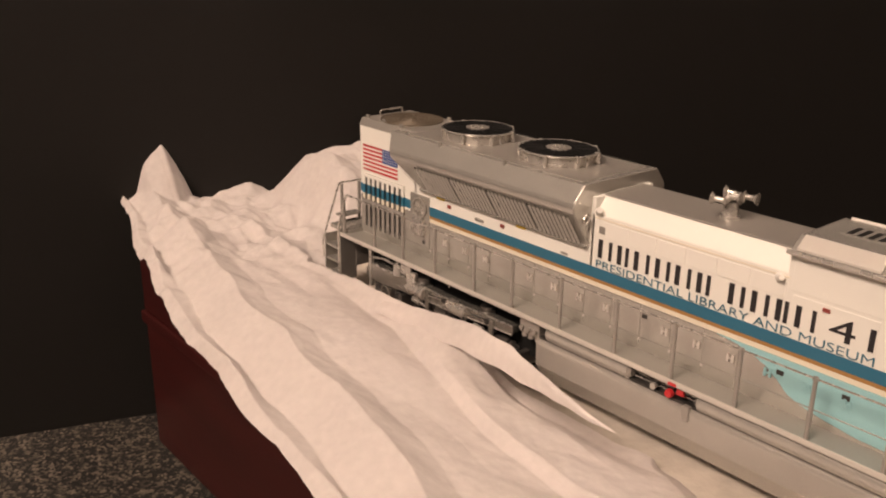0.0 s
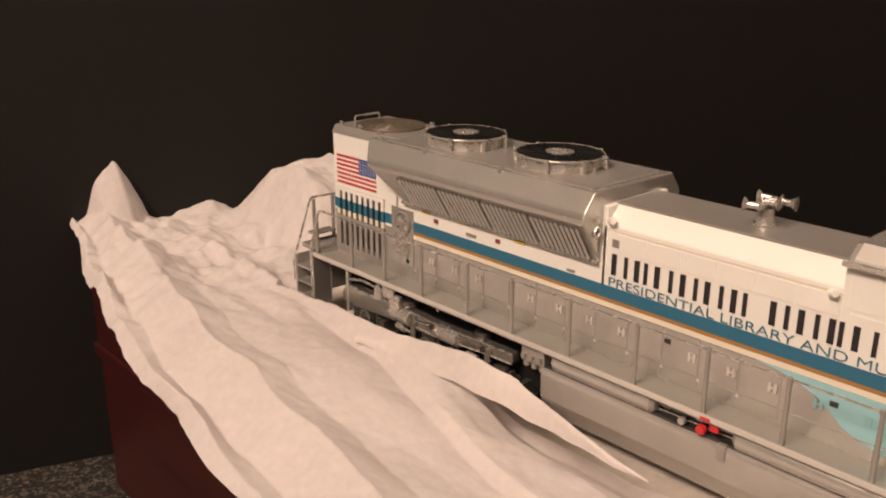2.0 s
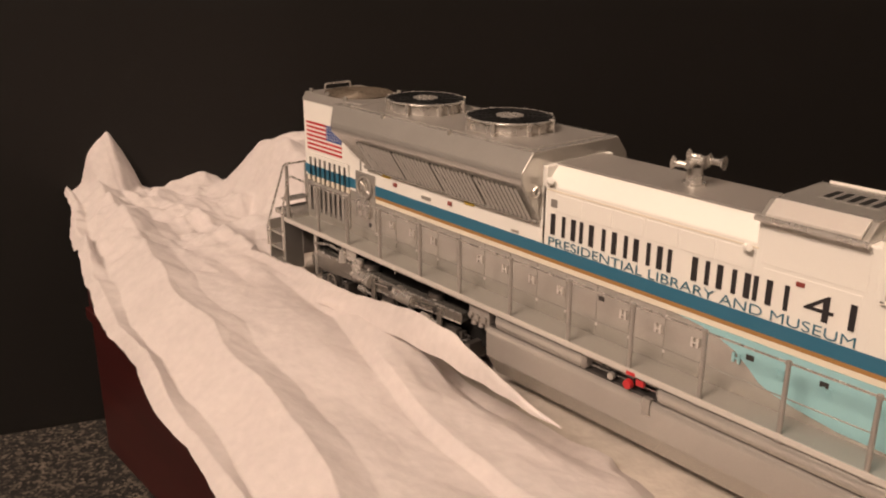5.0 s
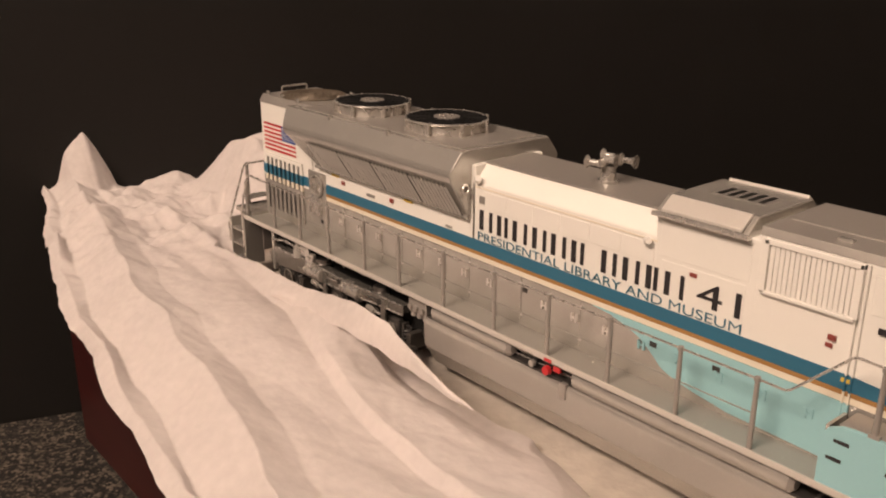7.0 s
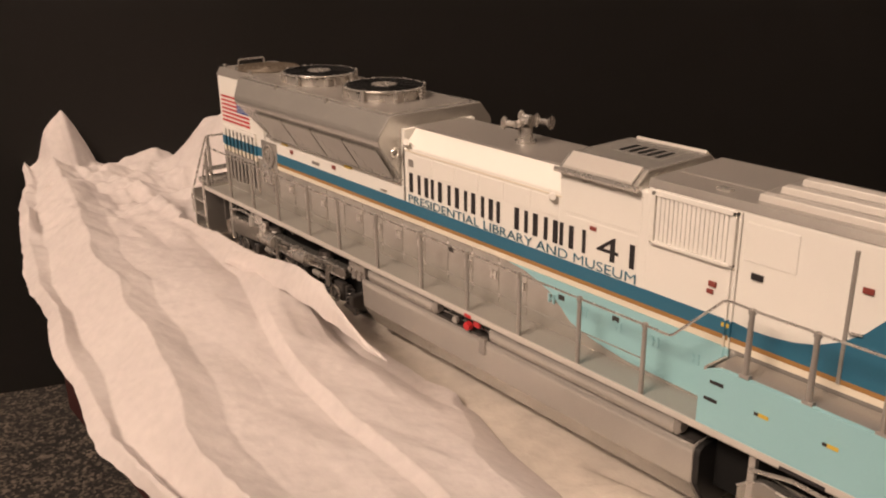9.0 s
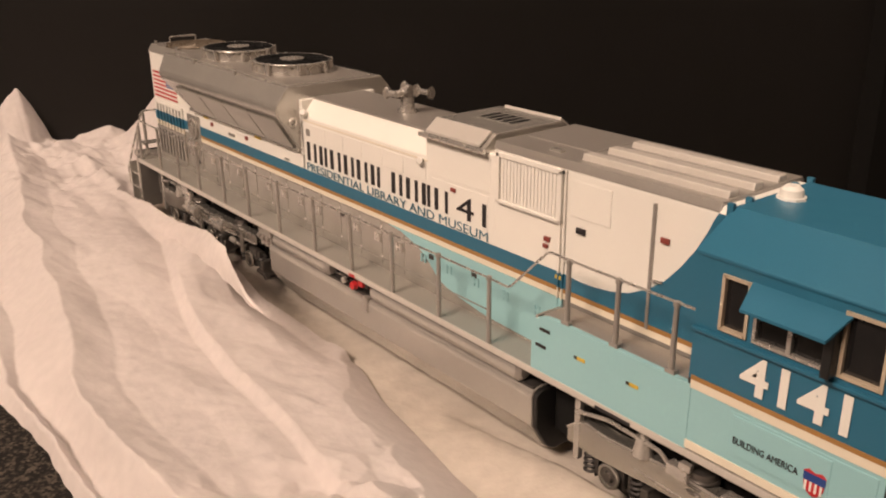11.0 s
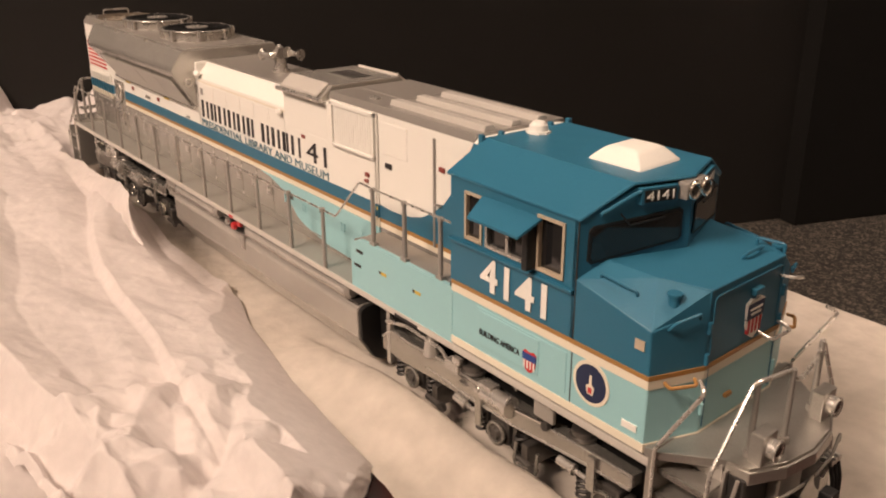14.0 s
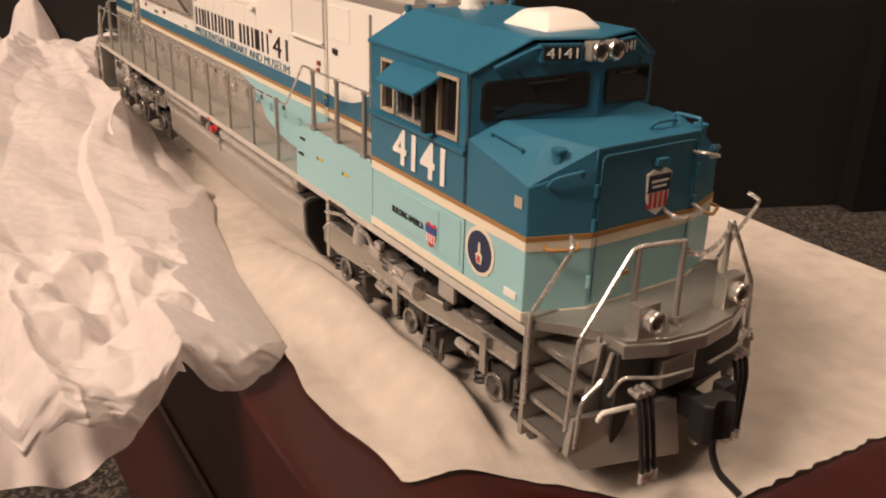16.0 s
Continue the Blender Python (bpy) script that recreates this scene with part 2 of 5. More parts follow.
def rod(bm, p, q, r, r2=None, seg=12):
    p, q = Vector(p), Vector(q)
    d = q - p
    m = Matrix.Translation((p + q) / 2) @ d.to_track_quat("Z", "Y").to_matrix().to_4x4()
    bmesh.ops.create_cone(bm, cap_ends=True, segments=seg, radius1=r, radius2=r if r2 is None else r2, depth=d.length, matrix=m)
    return bm


def wire(bm, pts, r, seg=8):
    """A bent round wire through the points."""
    pts = [Vector(p) for p in pts]
    rings = []
    for i, p in enumerate(pts):
        t = (pts[min(i + 1, len(pts) - 1)] - pts[max(i - 1, 0)]).normalized()
        side = t.cross(Vector((0, 0, 1)) if abs(t.z) < 0.9 else Vector((1, 0, 0))).normalized()
        up = side.cross(t)
        rings.append([bm.verts.new(p + r * (math.cos(a) * side + math.sin(a) * up)) for a in [2 * math.pi * k / seg for k in range(seg)]])
    for a, b in zip(rings, rings[1:]):
        for k in range(seg):
            bm.faces.new((a[k], a[(k + 1) % seg], b[(k + 1) % seg], b[k]))
    bm.faces.new(rings[0]), bm.faces.new(rings[-1][::-1])
    return bm


def ring(bm, c, r, w, axis=2, seg=40, sub=8):
    """A torus round c."""
    grid = []
    for i in range(seg):
        a = 2 * math.pi * i / seg
        row = []
        for j in range(sub):
            b = 2 * math.pi * j / sub
            u, v, h = (r + w * math.cos(b)) * math.cos(a), (r + w * math.cos(b)) * math.sin(a), w * math.sin(b)
            row.append(bm.verts.new(Vector(c) + (Vector((u, v, h)) if axis == 2 else Vector((u, h, v)) if axis == 1 else Vector((h, u, v)))))
        grid.append(row)
    for i in range(seg):
        for j in range(sub):
            bm.faces.new((grid[i][j], grid[(i + 1) % seg][j], grid[(i + 1) % seg][(j + 1) % sub], grid[i][(j + 1) % sub]))
    return bm


def smooth_path(pts, n=6):
    """A rounded run through corner points."""
    out = []
    for i, p in enumerate(pts):
        p = Vector(p)
        if i in (0, len(pts) - 1):
            out.append(p)
            continue
        a, b = Vector(pts[i - 1]), Vector(pts[i + 1])
        k = min(1.0, 0.4 * min((p - a).length, (b - p).length))
        s, e = p + (a - p).normalized() * k, p + (b - p).normalized() * k
        for j in range(n):
            t = j / (n - 1)
            out.append(s * (1 - t) ** 2 + p * 2 * t * (1 - t) + e * t * t)
    return out


B = bmesh.new


def lettering(name, words, x0, x1, z0, z1, y, mat, parent, label, facing=-1, depth=0.12, m=None, weight=0.0):
    """Words in the built-in font, stretched to a field on an upright wall that faces -y, or on the plane m."""
    cu = bpy.data.curves.new("letters", "FONT")
    cu.body, cu.extrude, cu.offset = words, 0.02, weight
    tmp = new("letters_draft", cu)
    bpy.context.view_layer.update()
    me = bpy.data.meshes.new_from_object(tmp.evaluated_get(bpy.context.evaluated_depsgraph_get()))
    bpy.data.objects.remove(tmp)
    co = [v.co.copy() for v in me.vertices]
    ax, bx = min(c.x for c in co), max(c.x for c in co)
    ay, by = min(c.y for c in co), max(c.y for c in co)
    for v, c in zip(me.vertices, co):
        u, w = (c.x - ax) / (bx - ax), (c.y - ay) / (by - ay)
        h = depth if c.z > 0 else 0.0
        p = Vector((x0 + u * (x1 - x0), y - h, z0 + w * (z1 - z0)))
        if m is not None:
            p = m @ Vector((x0 + u * (x1 - x0), z0 + w * (z1 - z0), h))
        v.co = placed(p)
    me.materials.clear()
    me.materials.append(mat)
    ob = new(name, me)
    ob.parent = parent
    return tagged(ob, label)


# ---- the room ----
FLOOR = -92.0
ORIGIN[:] = (0, 0, 0)


def structure(name, bm, mat, label, category):
    return tagged(part(name, bm, mat), label, category, kind="structure")


structure("countertop", box(B(), -2600, 2600, -2600, 2600, FLOOR - 30, FLOOR), SPECKLE, "dark brown speckled hard-wearing surface under the box", "surface")
# the black board behind stands slantwise to the model
slant = math.atan2(1.0, 0.36)
bm = box(B(), -1500, 1500, 0, 20, FLOOR, 1400)
bmesh.ops.transform(bm, matrix=Matrix.Translation((-314.0, 5.0, 0)) @ Matrix.Rotation(slant, 4, "Z"), verts=bm.verts)
structure("wall_back", bm, NIGHT, "black matt wall behind the model", "wall")
bm = box(B(), 395, 1500, -14, 0, FLOOR, 1400)
bmesh.ops.transform(bm, matrix=Matrix.Translation((-314.0, 5.0, 0)) @ Matrix.Rotation(slant, 4, "Z"), verts=bm.verts)
structure("backdrop", bm, NIGHT2, "deep black cloth hanging against the wall", "cloth")
# Unseen walls and ceiling close the room, pale so that they bounce light.
structure("wall_side", box(B(), -2600, 2600, 2000, 2060, FLOOR, 1500), WALLPAINT, "unseen beige room wall, added for bounced light", "wall")
structure("wall_near", box(B(), -2600, 2600, -2060, -2000, FLOOR, 1500), WALLPAINT, "unseen beige room wall, added for bounced light", "wall")
structure("wall_front", box(B(), 2000, 2060, -2600, 2600, FLOOR, 1500), WALLPAINT, "unseen beige room wall, added for bounced light", "wall")
structure("wall_rear", box(B(), -2060, -2000, -2600, 2600, FLOOR, 1500), WALLPAINT, "unseen beige room wall, added for bounced light", "wall")
structure("ceiling", box(B(), -2600, 2600, -2600, 2600, 1500, 1540), CEILPAINT, "unseen pale ceiling, added for bounced light", "ceiling")

# ---- the wooden box ----
BX0, BX1, BY0, BY1, BTOP = -306.0, 92.0, -43.5, 78.0, -3.0
ORIGIN[:] = ((BX0 + BX1) / 2, (BY0 + BY1) / 2, FLOOR)
wooden_box = tagged(new("wooden_box"), "dark red lacquered mahogany presentation box standing closed", "box")
wooden_box.location = [c * MM for c in ORIGIN]
part("base", box(B(), BX0, BX1, BY0, BY1, FLOOR, -34.0, 1.5), WOOD, wooden_box)
part("lid", box(B(), BX0, BX1, BY0, BY1, -33.4, BTOP, 0.9), WOOD, wooden_box)
part("lid_rim", box(B(), BX0 - 1.2, BX1 + 1.2, BY0 - 1.2, BY1 + 1.2, -38.5, -33.6, 1.0), WOOD, wooden_box)

# ---- the locomotive ----
ORIGIN[:] = (-82.0, -1.5, -1.5)
ACROSS[:] = (0.9167, -1.5)
loco = tagged(new("model_locomotive"), "silver, white and teal diesel locomotive scale model on white tissue", "model train")
loco.location = [c * MM for c in ORIGIN]
Y = 10.9          # half the width of the hood
W = 18.0          # half the width of cab and walkway
DECK = 18.9


def both(fn):
    fn(-1), fn(1)


# underframe
part("underframe", box(B(), -206, 44, -8, 8, 11.5, 17.6, 0.4), DARK, loco, "dark grey centre sill")
# Matt black blocks fill the shade under the deck and keep light out.
part("shade_block", box(B(), -200, 41, -11.6, 11.6, 5.0, 17.4), MATT, loco, "black block for the shade under the deck")
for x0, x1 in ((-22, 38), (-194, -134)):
    part("wheel_shade_block", box(B(), x0, x1, -7.2, 7.2, -0.6, 6.0, 0.6), MATT, loco, "unseen black block that stops light between the wheels")
part("deck", box(B(), -207, 43, -W + 0.2, W - 0.2, 17.3, DECK - 0.25, 0.15), DECKGREY, loco, "grey walkway deck")
for s in (-1, 1):
    part("side_sill", box(B(), -207, 42.5, min(s * 17.9, s * 18.25), max(s * 17.9, s * 18.25), 17.75, DECK, 0.1), SILL, loco, "pale sill edge")

# rear hood: silver below, white above
part("lower_hood", box(B(), -205, -0.2, -Y, Y, DECK - 0.4, 30.6, 0.25), SILVER, loco)
rear_up = prism(B(), [(-Y, 30.5), (-Y, 51.2), (-9.2, 53.0), (9.2, 53.0), (Y, 51.2), (Y, 30.5)], 0, -205, -178, 0.3)
part("rear_hood", rear_up, WHITE, loco, "white rear hood")
part("rear_hood_roof", prism(B(), [(-Y - 0.15, 51.3), (-9.7, 53.35), (9.7, 53.35), (Y + 0.15, 51.3), (9.6, 52.6), (-9.6, 52.6)], 0, -205.3, -179, 0.1), SILVER_DARK, loco, "grey roof")
part("mid_hood", box(B(), -179, -114, -Y, Y, 30.5, 50.0, 0.2), WHITE, loco, "white hood side")
part("engine_hood", prism(B(), [(-Y, 30.5), (-Y, 46.3), (-7.4, 50.0), (7.4, 50.0), (Y, 46.3), (Y, 30.5)], 0, -115, -66, 0.3), WHITE, loco, "white hood with sloping shoulder")
part("engine_hood_roof", box(B(), -114.5, -66, -7.5, 7.5, 49.9, 50.35, 0.15), SILVER_DARK, loco, "grey roof walk")
part("intake_hood", box(B(), -67.5, -47.5, -Y - 0.05, Y + 0.05, 30.5, 50.6, 0.35), WHITE, loco)
part("front_hood", prism(B(), [(-Y, 30.5), (-Y, 51.5), (-10.0, 52.4), (10.0, 52.4), (Y, 51.5), (Y, 30.5)], 0, -48, -0.1, 0.25), WHITE, loco)
part("front_hood_roof", prism(B(), [(-Y - 0.1, 51.6), (-10.4, 52.9), (10.6, 53.0), (Y + 0.5, 52.2), (10.2, 52.3), (-9.9, 52.2)], 0, -48.2, -2.5, 0.1), SILVER_DARK, loco, "grey roof")
# The gleam on the rib tops is put into their pale paint.
for yy in (-7.0, -0.6, 5.8):
    part("roof_rib", prism(B(), [(yy - 1.5, 52.6), (yy - 1.0, 53.9), (yy + 1.0, 53.9), (yy + 1.5, 52.6)], 0, -30, -3, 0.2), SILL, loco)
part("roof_hatch", box(B(), -47, -31.5, -3.5, 9.6, 52.6, 53.1, 0.2), SILVER_DARK, loco)
part("lifting_lug", box(B(), -37.5, -35, -8.0, -6.5, 52.6, 53.3, 0.2), SILVER, loco)

# stripes along the hood
for s in (-1, 1):
    def strip(name, x0, x1, z0, z1, mat, out, label=""):
        a, b = sorted((s * (Y - 0.2), s * (Y + out)))
        return part(name, box(B(), x0, x1, a, b, z0, z1), mat, loco, label)
    strip("teal_stripe", -205, -30.5, 31.35, 33.9, TEAL, 0.14, "teal stripe")
    strip("gold_stripe", -178, -0.3, 30.55, 31.32, GOLD, 0.16, "narrow gold stripe")
    strip("cream_stripe", -178, -0.3, 29.45, 30.52, CREAM, 0.16, "cream stripe")
    a, b = sorted((s * (Y - 0.2), s * (Y + 0.30)))
    sweep = [(-80.5, 29.4), (-76, 28.9), (-72, 27.8), (-69, 26.6), (-66.3, 24.6), (-64, 22.6), (-61.5, 21.6), (-57, 20.6), (-50, 19.6), (-30.6, 19.0), (-30.6, 29.4)]
    part("aqua_sweep", prism(B(), sweep, 1, a, b), AQUA, loco, "pale aqua paint sweep")
    a, b = sorted((s * (Y - 0.2), s * (Y + 0.16)))
    swoop = [(-30.6, 31.34), (-30.6, 33.9), (-27, 33.6), (-24, 33.7), (-20.5, 34.1), (-17, 35.0), (-13.5, 36.8), (-10.5, 39.1), (-7.8, 42.2), (-5.6, 45.4),
             (-4.0, 48.4), (-3.2, 50.4), (-2.6, 51.45), (-0.2, 51.45), (-0.2, 31.34)]
    part("teal_swoop", prism(B(), swoop, 1, a, b), TEAL, loco, "teal paint swoop")

# hood doors with latches, low on the hood
for s in (-1, 1):
    a, b = sorted((s * (Y - 0.1), s * (Y + 0.18)))
    first = part("hood_door", box(B(), -171.6, -163.9, a, b, 19.6, 29.3, 0.12), SILVER, loco)
    lats, hinges = [], []
    xa, xb = -165.7, -164.6
    shape = [(xa - 0.26, 24.6), (xa + 0.26, 24.6), (xa + 0.26, 25.25), (xb - 0.26, 25.25), (xb - 0.26, 24.6), (xb + 0.26, 24.6),
             (xb + 0.26, 26.3), (xb - 0.26, 26.3), (xb - 0.26, 25.6), (xa + 0.26, 25.6), (xa + 0.26, 26.3), (xa - 0.26, 26.3)]
    for metal in (LATCH, AQUA):
        out = 0.62 if metal is LATCH else 0.34
        lats.append(part("latch", prism(B(), shape, 1, *sorted((s * (Y + 0.1), s * (Y + out)))), metal, loco, "bright latch" if metal is LATCH else ""))
        lats[-1].location = (0 if metal is LATCH else 8.05 * 12 * MM, 0 if metal is LATCH else s * 0.12 * MM, 0)
    for z in (21.0, 27.8):
        hinges.append(part("hinge", box(B(), -171.9, -171.4, *sorted((s * (Y + 0.1), s * (Y + 0.4))), z, z + 0.7, 0.06), LATCH, loco))
    for k in range(1, 17):
        if k < 12:
            again(first, 8.05 * k)
            for h in hinges:
                again(h, 8.05 * k)
        if k not in (3, 8, 12):
            again(lats[0] if k < 12 else lats[1], 8.05 * k, 0 if k < 11 else s * 0.12)
    # upper white access doors
    c, d = sorted((s * (Y - 0.1), s * (Y + 0.13)))
    for k in range(6):
        part("access_door", box(B(), -111.5 + 7.4 * k, -104.6 + 7.4 * k, c, d, 41.4, 45.0, 0.1), WHITE, loco)
    part("panel", box(B(), -66.4, -49.0, c, d, 43.2, 49.6, 0.12), WHITE, loco)
    part("panel", box(B(), -65.8, -49.5, c, d, 34.4, 42.6, 0.12), WHITE, loco)
    part("panel", box(B(), -29.8, -21.3, c, d, 44.2, 50.2, 0.15), WHITE, loco)
    part("door_hinge", box(B(), -13.4, -12.8, *sorted((s * (Y - 0.1), s * (Y + 0.35))), 30.5, 50.3, 0.15), SILVER_DARK, loco, "grey door post")
    part("door_handle", rod(B(), (-12.6, s * (Y + 0.5), 38.6), (-10.6, s * (Y + 0.5), 38.9), 0.22), BRIGHT, loco, "bright handle")
    # conduits up the joint of the hoods
    for z0, z1, mat in ((19.2, 29.4, AQUA), (29.4, 31.3, CREAM), (31.3, 33.9, TEAL), (33.9, 51.5, WHITE)):
        cond = B()
        for dx in (0, 0.9):
            rod(cond, (-31.6 + dx, s * (Y + 0.32), z0), (-31.6 + dx, s * (Y + 0.32), z1), 0.2, seg=8)
        part("conduit", cond, mat, loco)
    # shutter with upright slats
    fr = B()
    o1, o2 = sorted((s * (Y - 0.2), s * (Y + 0.9)))
    for x0, x1, z0, z1 in ((-46.8, -46.0, 42.6, 51.4), (-31.9, -31.2, 42.6, 51.4), (-46.8, -31.2, 50.6, 51.5), (-46.8, -31.2, 42.5, 43.1)):
        box(fr, x0, x1, o1, o2, z0, z1, 0.12)
    shutter = part("shutter", fr, WHITE, loco, "white framed shutter")
    part("backing", box(B(), -46.2, -31.8, *sorted((s * (Y - 0.1), s * (Y + 0.15))), 42.9, 50.8), WHITE, shutter)
    sl = part("slat", box(B(), -45.82, -45.1, *sorted((s * (Y + 0.1), s * (Y + 0.6))), 43.0, 50.7, 0.08), WHITE, shutter)
    for k in range(1, 17):
        again(sl, 0.83 * k)

# words on the near and far side
for s in (-1, 1):
    mm = Matrix.Translation((0, s * (Y + 0.16), 0)) @ Matrix(((-s, 0, 0, 0), (0, 0, s, 0), (0, 1, 0, 0), (0, 0, 0, 1)))
    fl = (lambda a, b: (a, b)) if s < 0 else (lambda a, b: (-b, -a))
    # a person's name: two plain upright bars for each letter
    edges = [(-112.8, 4.6), (-107.4, 3.8), (-102.8, 4.8), (-97.2, 4.5), (-92.1, 4.6), (-86.8, 3.9), (-79.4, 4.3), (-74.4, 4.5), (-69.2, 3.3), (-65.2, 4.8)]
    for x, w in edges:
        for x0, x1 in ((x + 0.35, x + 1.45), (x + w - 1.25, x + w - 0.45)):
            part("name_bar", box(B(), x0, x1, *sorted((s * (Y - 0.1), s * (Y + 0.24))), 36.5, 40.8), INK, loco, "plain black bar in place of a letter")
    a, b = fl(-58.2, -49.9)
    lettering("number_lettering", "41", a, b, 36.7, 41.0, 0, INK, loco, "black figures", m=mm)
    a, b = fl(-112.8, -49.4)
    lettering("inscription", "PRESIDENTIAL LIBRARY AND MUSEUM", a, b, 34.15, 35.9, 0, NAVY, loco, "teal capitals", m=mm, weight=-0.012)

# flag near the rear end
for s in (-1, 1):
    def plate(name, x0, x1, z0, z1, out, mat, label="", parent=loco):
        return part(name, box(B(), x0, x1, *sorted((s * (Y - 0.1), s * (Y + out))), z0, z1), mat, parent, label)
    flag = plate("flag", -203.4, -186.8, 38.3, 45.9, 0.12, WHITE, "stars and stripes flag marking")
    h = 7.6 / 13
    for k in range(7):
        plate("red_stripe", -203.4, -186.8, 38.3 + 2 * k * h, 38.3 + (2 * k + 1) * h, 0.16, RED, parent=flag)
    plate("canton", -193.8, -186.8, 38.3 + 6 * h, 45.9, 0.2, FLAGBLUE, parent=flag)
    st = B()
    for i in range(6):
        for j in range(5):
            box(st, -193.3 + 1.1 * i, -192.95 + 1.1 * i, *sorted((s * (Y + 0.15), s * (Y + 0.24))), 42.3 + 0.72 * j, 42.65 + 0.72 * j)
    part("stars", st, WHITE, flag)
    # upright louvres
    lv = part("louvre", box(B(), -203, -183.6, *sorted((s * (Y - 0.1), s * (Y + 0.22))), 20.8, 36.6), BLACK, loco, "dark louvred opening")
    for zs, mat in (((34.0, 37.2), WHITE), ((31.2, 33.95), TEAL), ((29.6, 31.15), CREAM), ((20.5, 29.55), SILVER)):
        first = part("slat", box(B(), -203.3, -202.1, *sorted((s * (Y + 0.1), s * (Y + 0.6))), *zs), mat, lv)
        for k in range(1, 9):
            again(first, 2.33 * k)
    for z0, z1, mat in ((36.2, 37.2, WHITE), (28.6, 29.5, SILVER), (20.2, 21.2, SILVER)):
        part("crossbar", box(B(), -203.3, -183.4, *sorted((s * (Y + 0.1), s * (Y + 0.65))), z0, z1, 0.08), mat, lv)
    # round turbine cover with spokes beside it
    tur = part("round_cover", ring(rod(B(), (-176.2, s * (Y - 0.2), 32.7), (-176.2, s * (Y + 0.5), 32.7), 2.9, seg=28), (-176.2, s * (Y + 0.7), 32.7), 2.75, 0.35, 1), SILVER_DARK, loco, "grey spoked round cover")
    sp = B()
    for k in range(10):
        a = 2 * math.pi * k / 10
        rod(sp, (-176.2, s * (Y + 0.6), 32.7), (-176.2 + 2.6 * math.cos(a), s * (Y + 0.6), 32.7 + 2.6 * math.sin(a)), 0.16, seg=6)
    rod(sp, (-176.2, s * (Y + 0.4), 32.7), (-176.2, s * (Y + 0.95), 32.7), 0.8, seg=14)
    part("spokes", sp, SILVER, tur)
    part("casing", box(B(), -180.6, -172.2, *sorted((s * (Y - 0.2), s * (Y + 0.35))), 20.5, 36.4, 0.2), SILVER, loco)
    part("duct", box(B(), -178.9, -173.6, *sorted((s * (Y - 0.2), s * (Y + 1.6))), 24.8, 29.8, 0.7), BRIGHT, loco, "bright rounded duct")
    rod_bm = rod(B(), (-174.4, s * (Y + 0.2), 23.2), (-174.4, s * (Y + 0.5), 23.2), 0.6, seg=14)
    part("port", rod_bm, BLACK, loco, "small black port")
    # little notices on the hood
    for x, z, w, hh, mat in ((-164, 35.9, 1.3, 0.9, RUST), (-143.5, 35.8, 1.3, 0.9, RUST), (-167.5, 37.3, 3, 0.5, YELLOW), (-137, 37.2, 3, 0.5, YELLOW), (-152, 35.2, 3.2, 0.7, SILVER),
                             (-122.5, 34.6, 2.0, 0.4, SILVER_DARK), (-59.2, 41.6, 1.4, 0.7, RUST), (-34.6, 38.9, 1.3, 0.8, RUST), (-34.9, 37.6, 1.1, 0.6, RUST), (-27.2, 42.2, 1.9, 0.9, INK),
                             (-10.9, 45.2, 1.5, 0.8, RUST), (-98.3, 26.9, 1.3, 0.9, DARK), (-66.0, 26.4, 1.5, 1.0, DARK), (-53.0, 26.6, 1.5, 1.0, DARK), (-31.5, 33.0, 1.6, 0.6, YELLOW)):
        plate("notice", x - w / 2, x + w / 2, z - hh / 2, z + hh / 2, 0.36, mat, "small printed notice")

# radiator housing that flares out
def flare():
    bm = B()
    prof = [(-13.9, 53.0), (-17.3, 49.2), (-17.7, 48.2), (-17.4, 46.9), (-11.6, 38.6)]
    prof += [(-y, z) for y, z in prof[::-1]]
    def back(z):
        return -182.5 + max(0.0, 47.0 - z) * 0.85
    lo = [bm.verts.new((back(z) - (3.5 if z > 50 else 0), y, z)) for y, z in prof]
    hi = [bm.verts.new((-115.2, y, z)) for y, z in prof]
    n = len(prof)
    bm.faces.new(lo), bm.faces.new(hi[::-1])
    for i in range(n):
        bm.faces.new((lo[i], hi[i], hi[(i + 1) % n], lo[(i + 1) % n]))
    bmesh.ops.bevel(bm, geom=list(bm.edges), offset=0.35, segments=2, affect="EDGES", profile=0.6)
    return bm


housing = part("radiator_housing", flare(), SILVER, loco, "flared silver radiator housing")
part("housing_top", box(B(), -180.5, -117.5, -12.2, 12.2, 52.6, 53.2, 0.2), SILVER_DARK, housing, "grey top plate")
for s in (-1, 1):
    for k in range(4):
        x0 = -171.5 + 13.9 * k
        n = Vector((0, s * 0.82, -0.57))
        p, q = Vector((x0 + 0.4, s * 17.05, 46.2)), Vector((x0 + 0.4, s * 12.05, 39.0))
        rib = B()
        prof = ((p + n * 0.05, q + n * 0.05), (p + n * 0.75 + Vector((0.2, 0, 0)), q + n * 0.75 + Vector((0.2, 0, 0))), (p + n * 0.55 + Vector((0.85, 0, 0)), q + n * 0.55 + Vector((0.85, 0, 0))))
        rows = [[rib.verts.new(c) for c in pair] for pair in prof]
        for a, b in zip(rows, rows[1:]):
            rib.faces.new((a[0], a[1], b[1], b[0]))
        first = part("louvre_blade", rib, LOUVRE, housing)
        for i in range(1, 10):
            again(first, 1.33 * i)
        bar = B()
        wire(bar, [(x0 - 0.2, s * 17.3, 46.0), (x0 + 5.0, s * 12.1, 38.5)], 0.22, 6)
        part("screen_frame", bar, DARK, housing, "dark frame bar")
    low = B()
    wire(low, [(-175.5, s * 11.9, 38.4), (-115.4, s * 11.9, 38.4)], 0.45, 6)
    part("lower_rail", low, SILVER, housing)
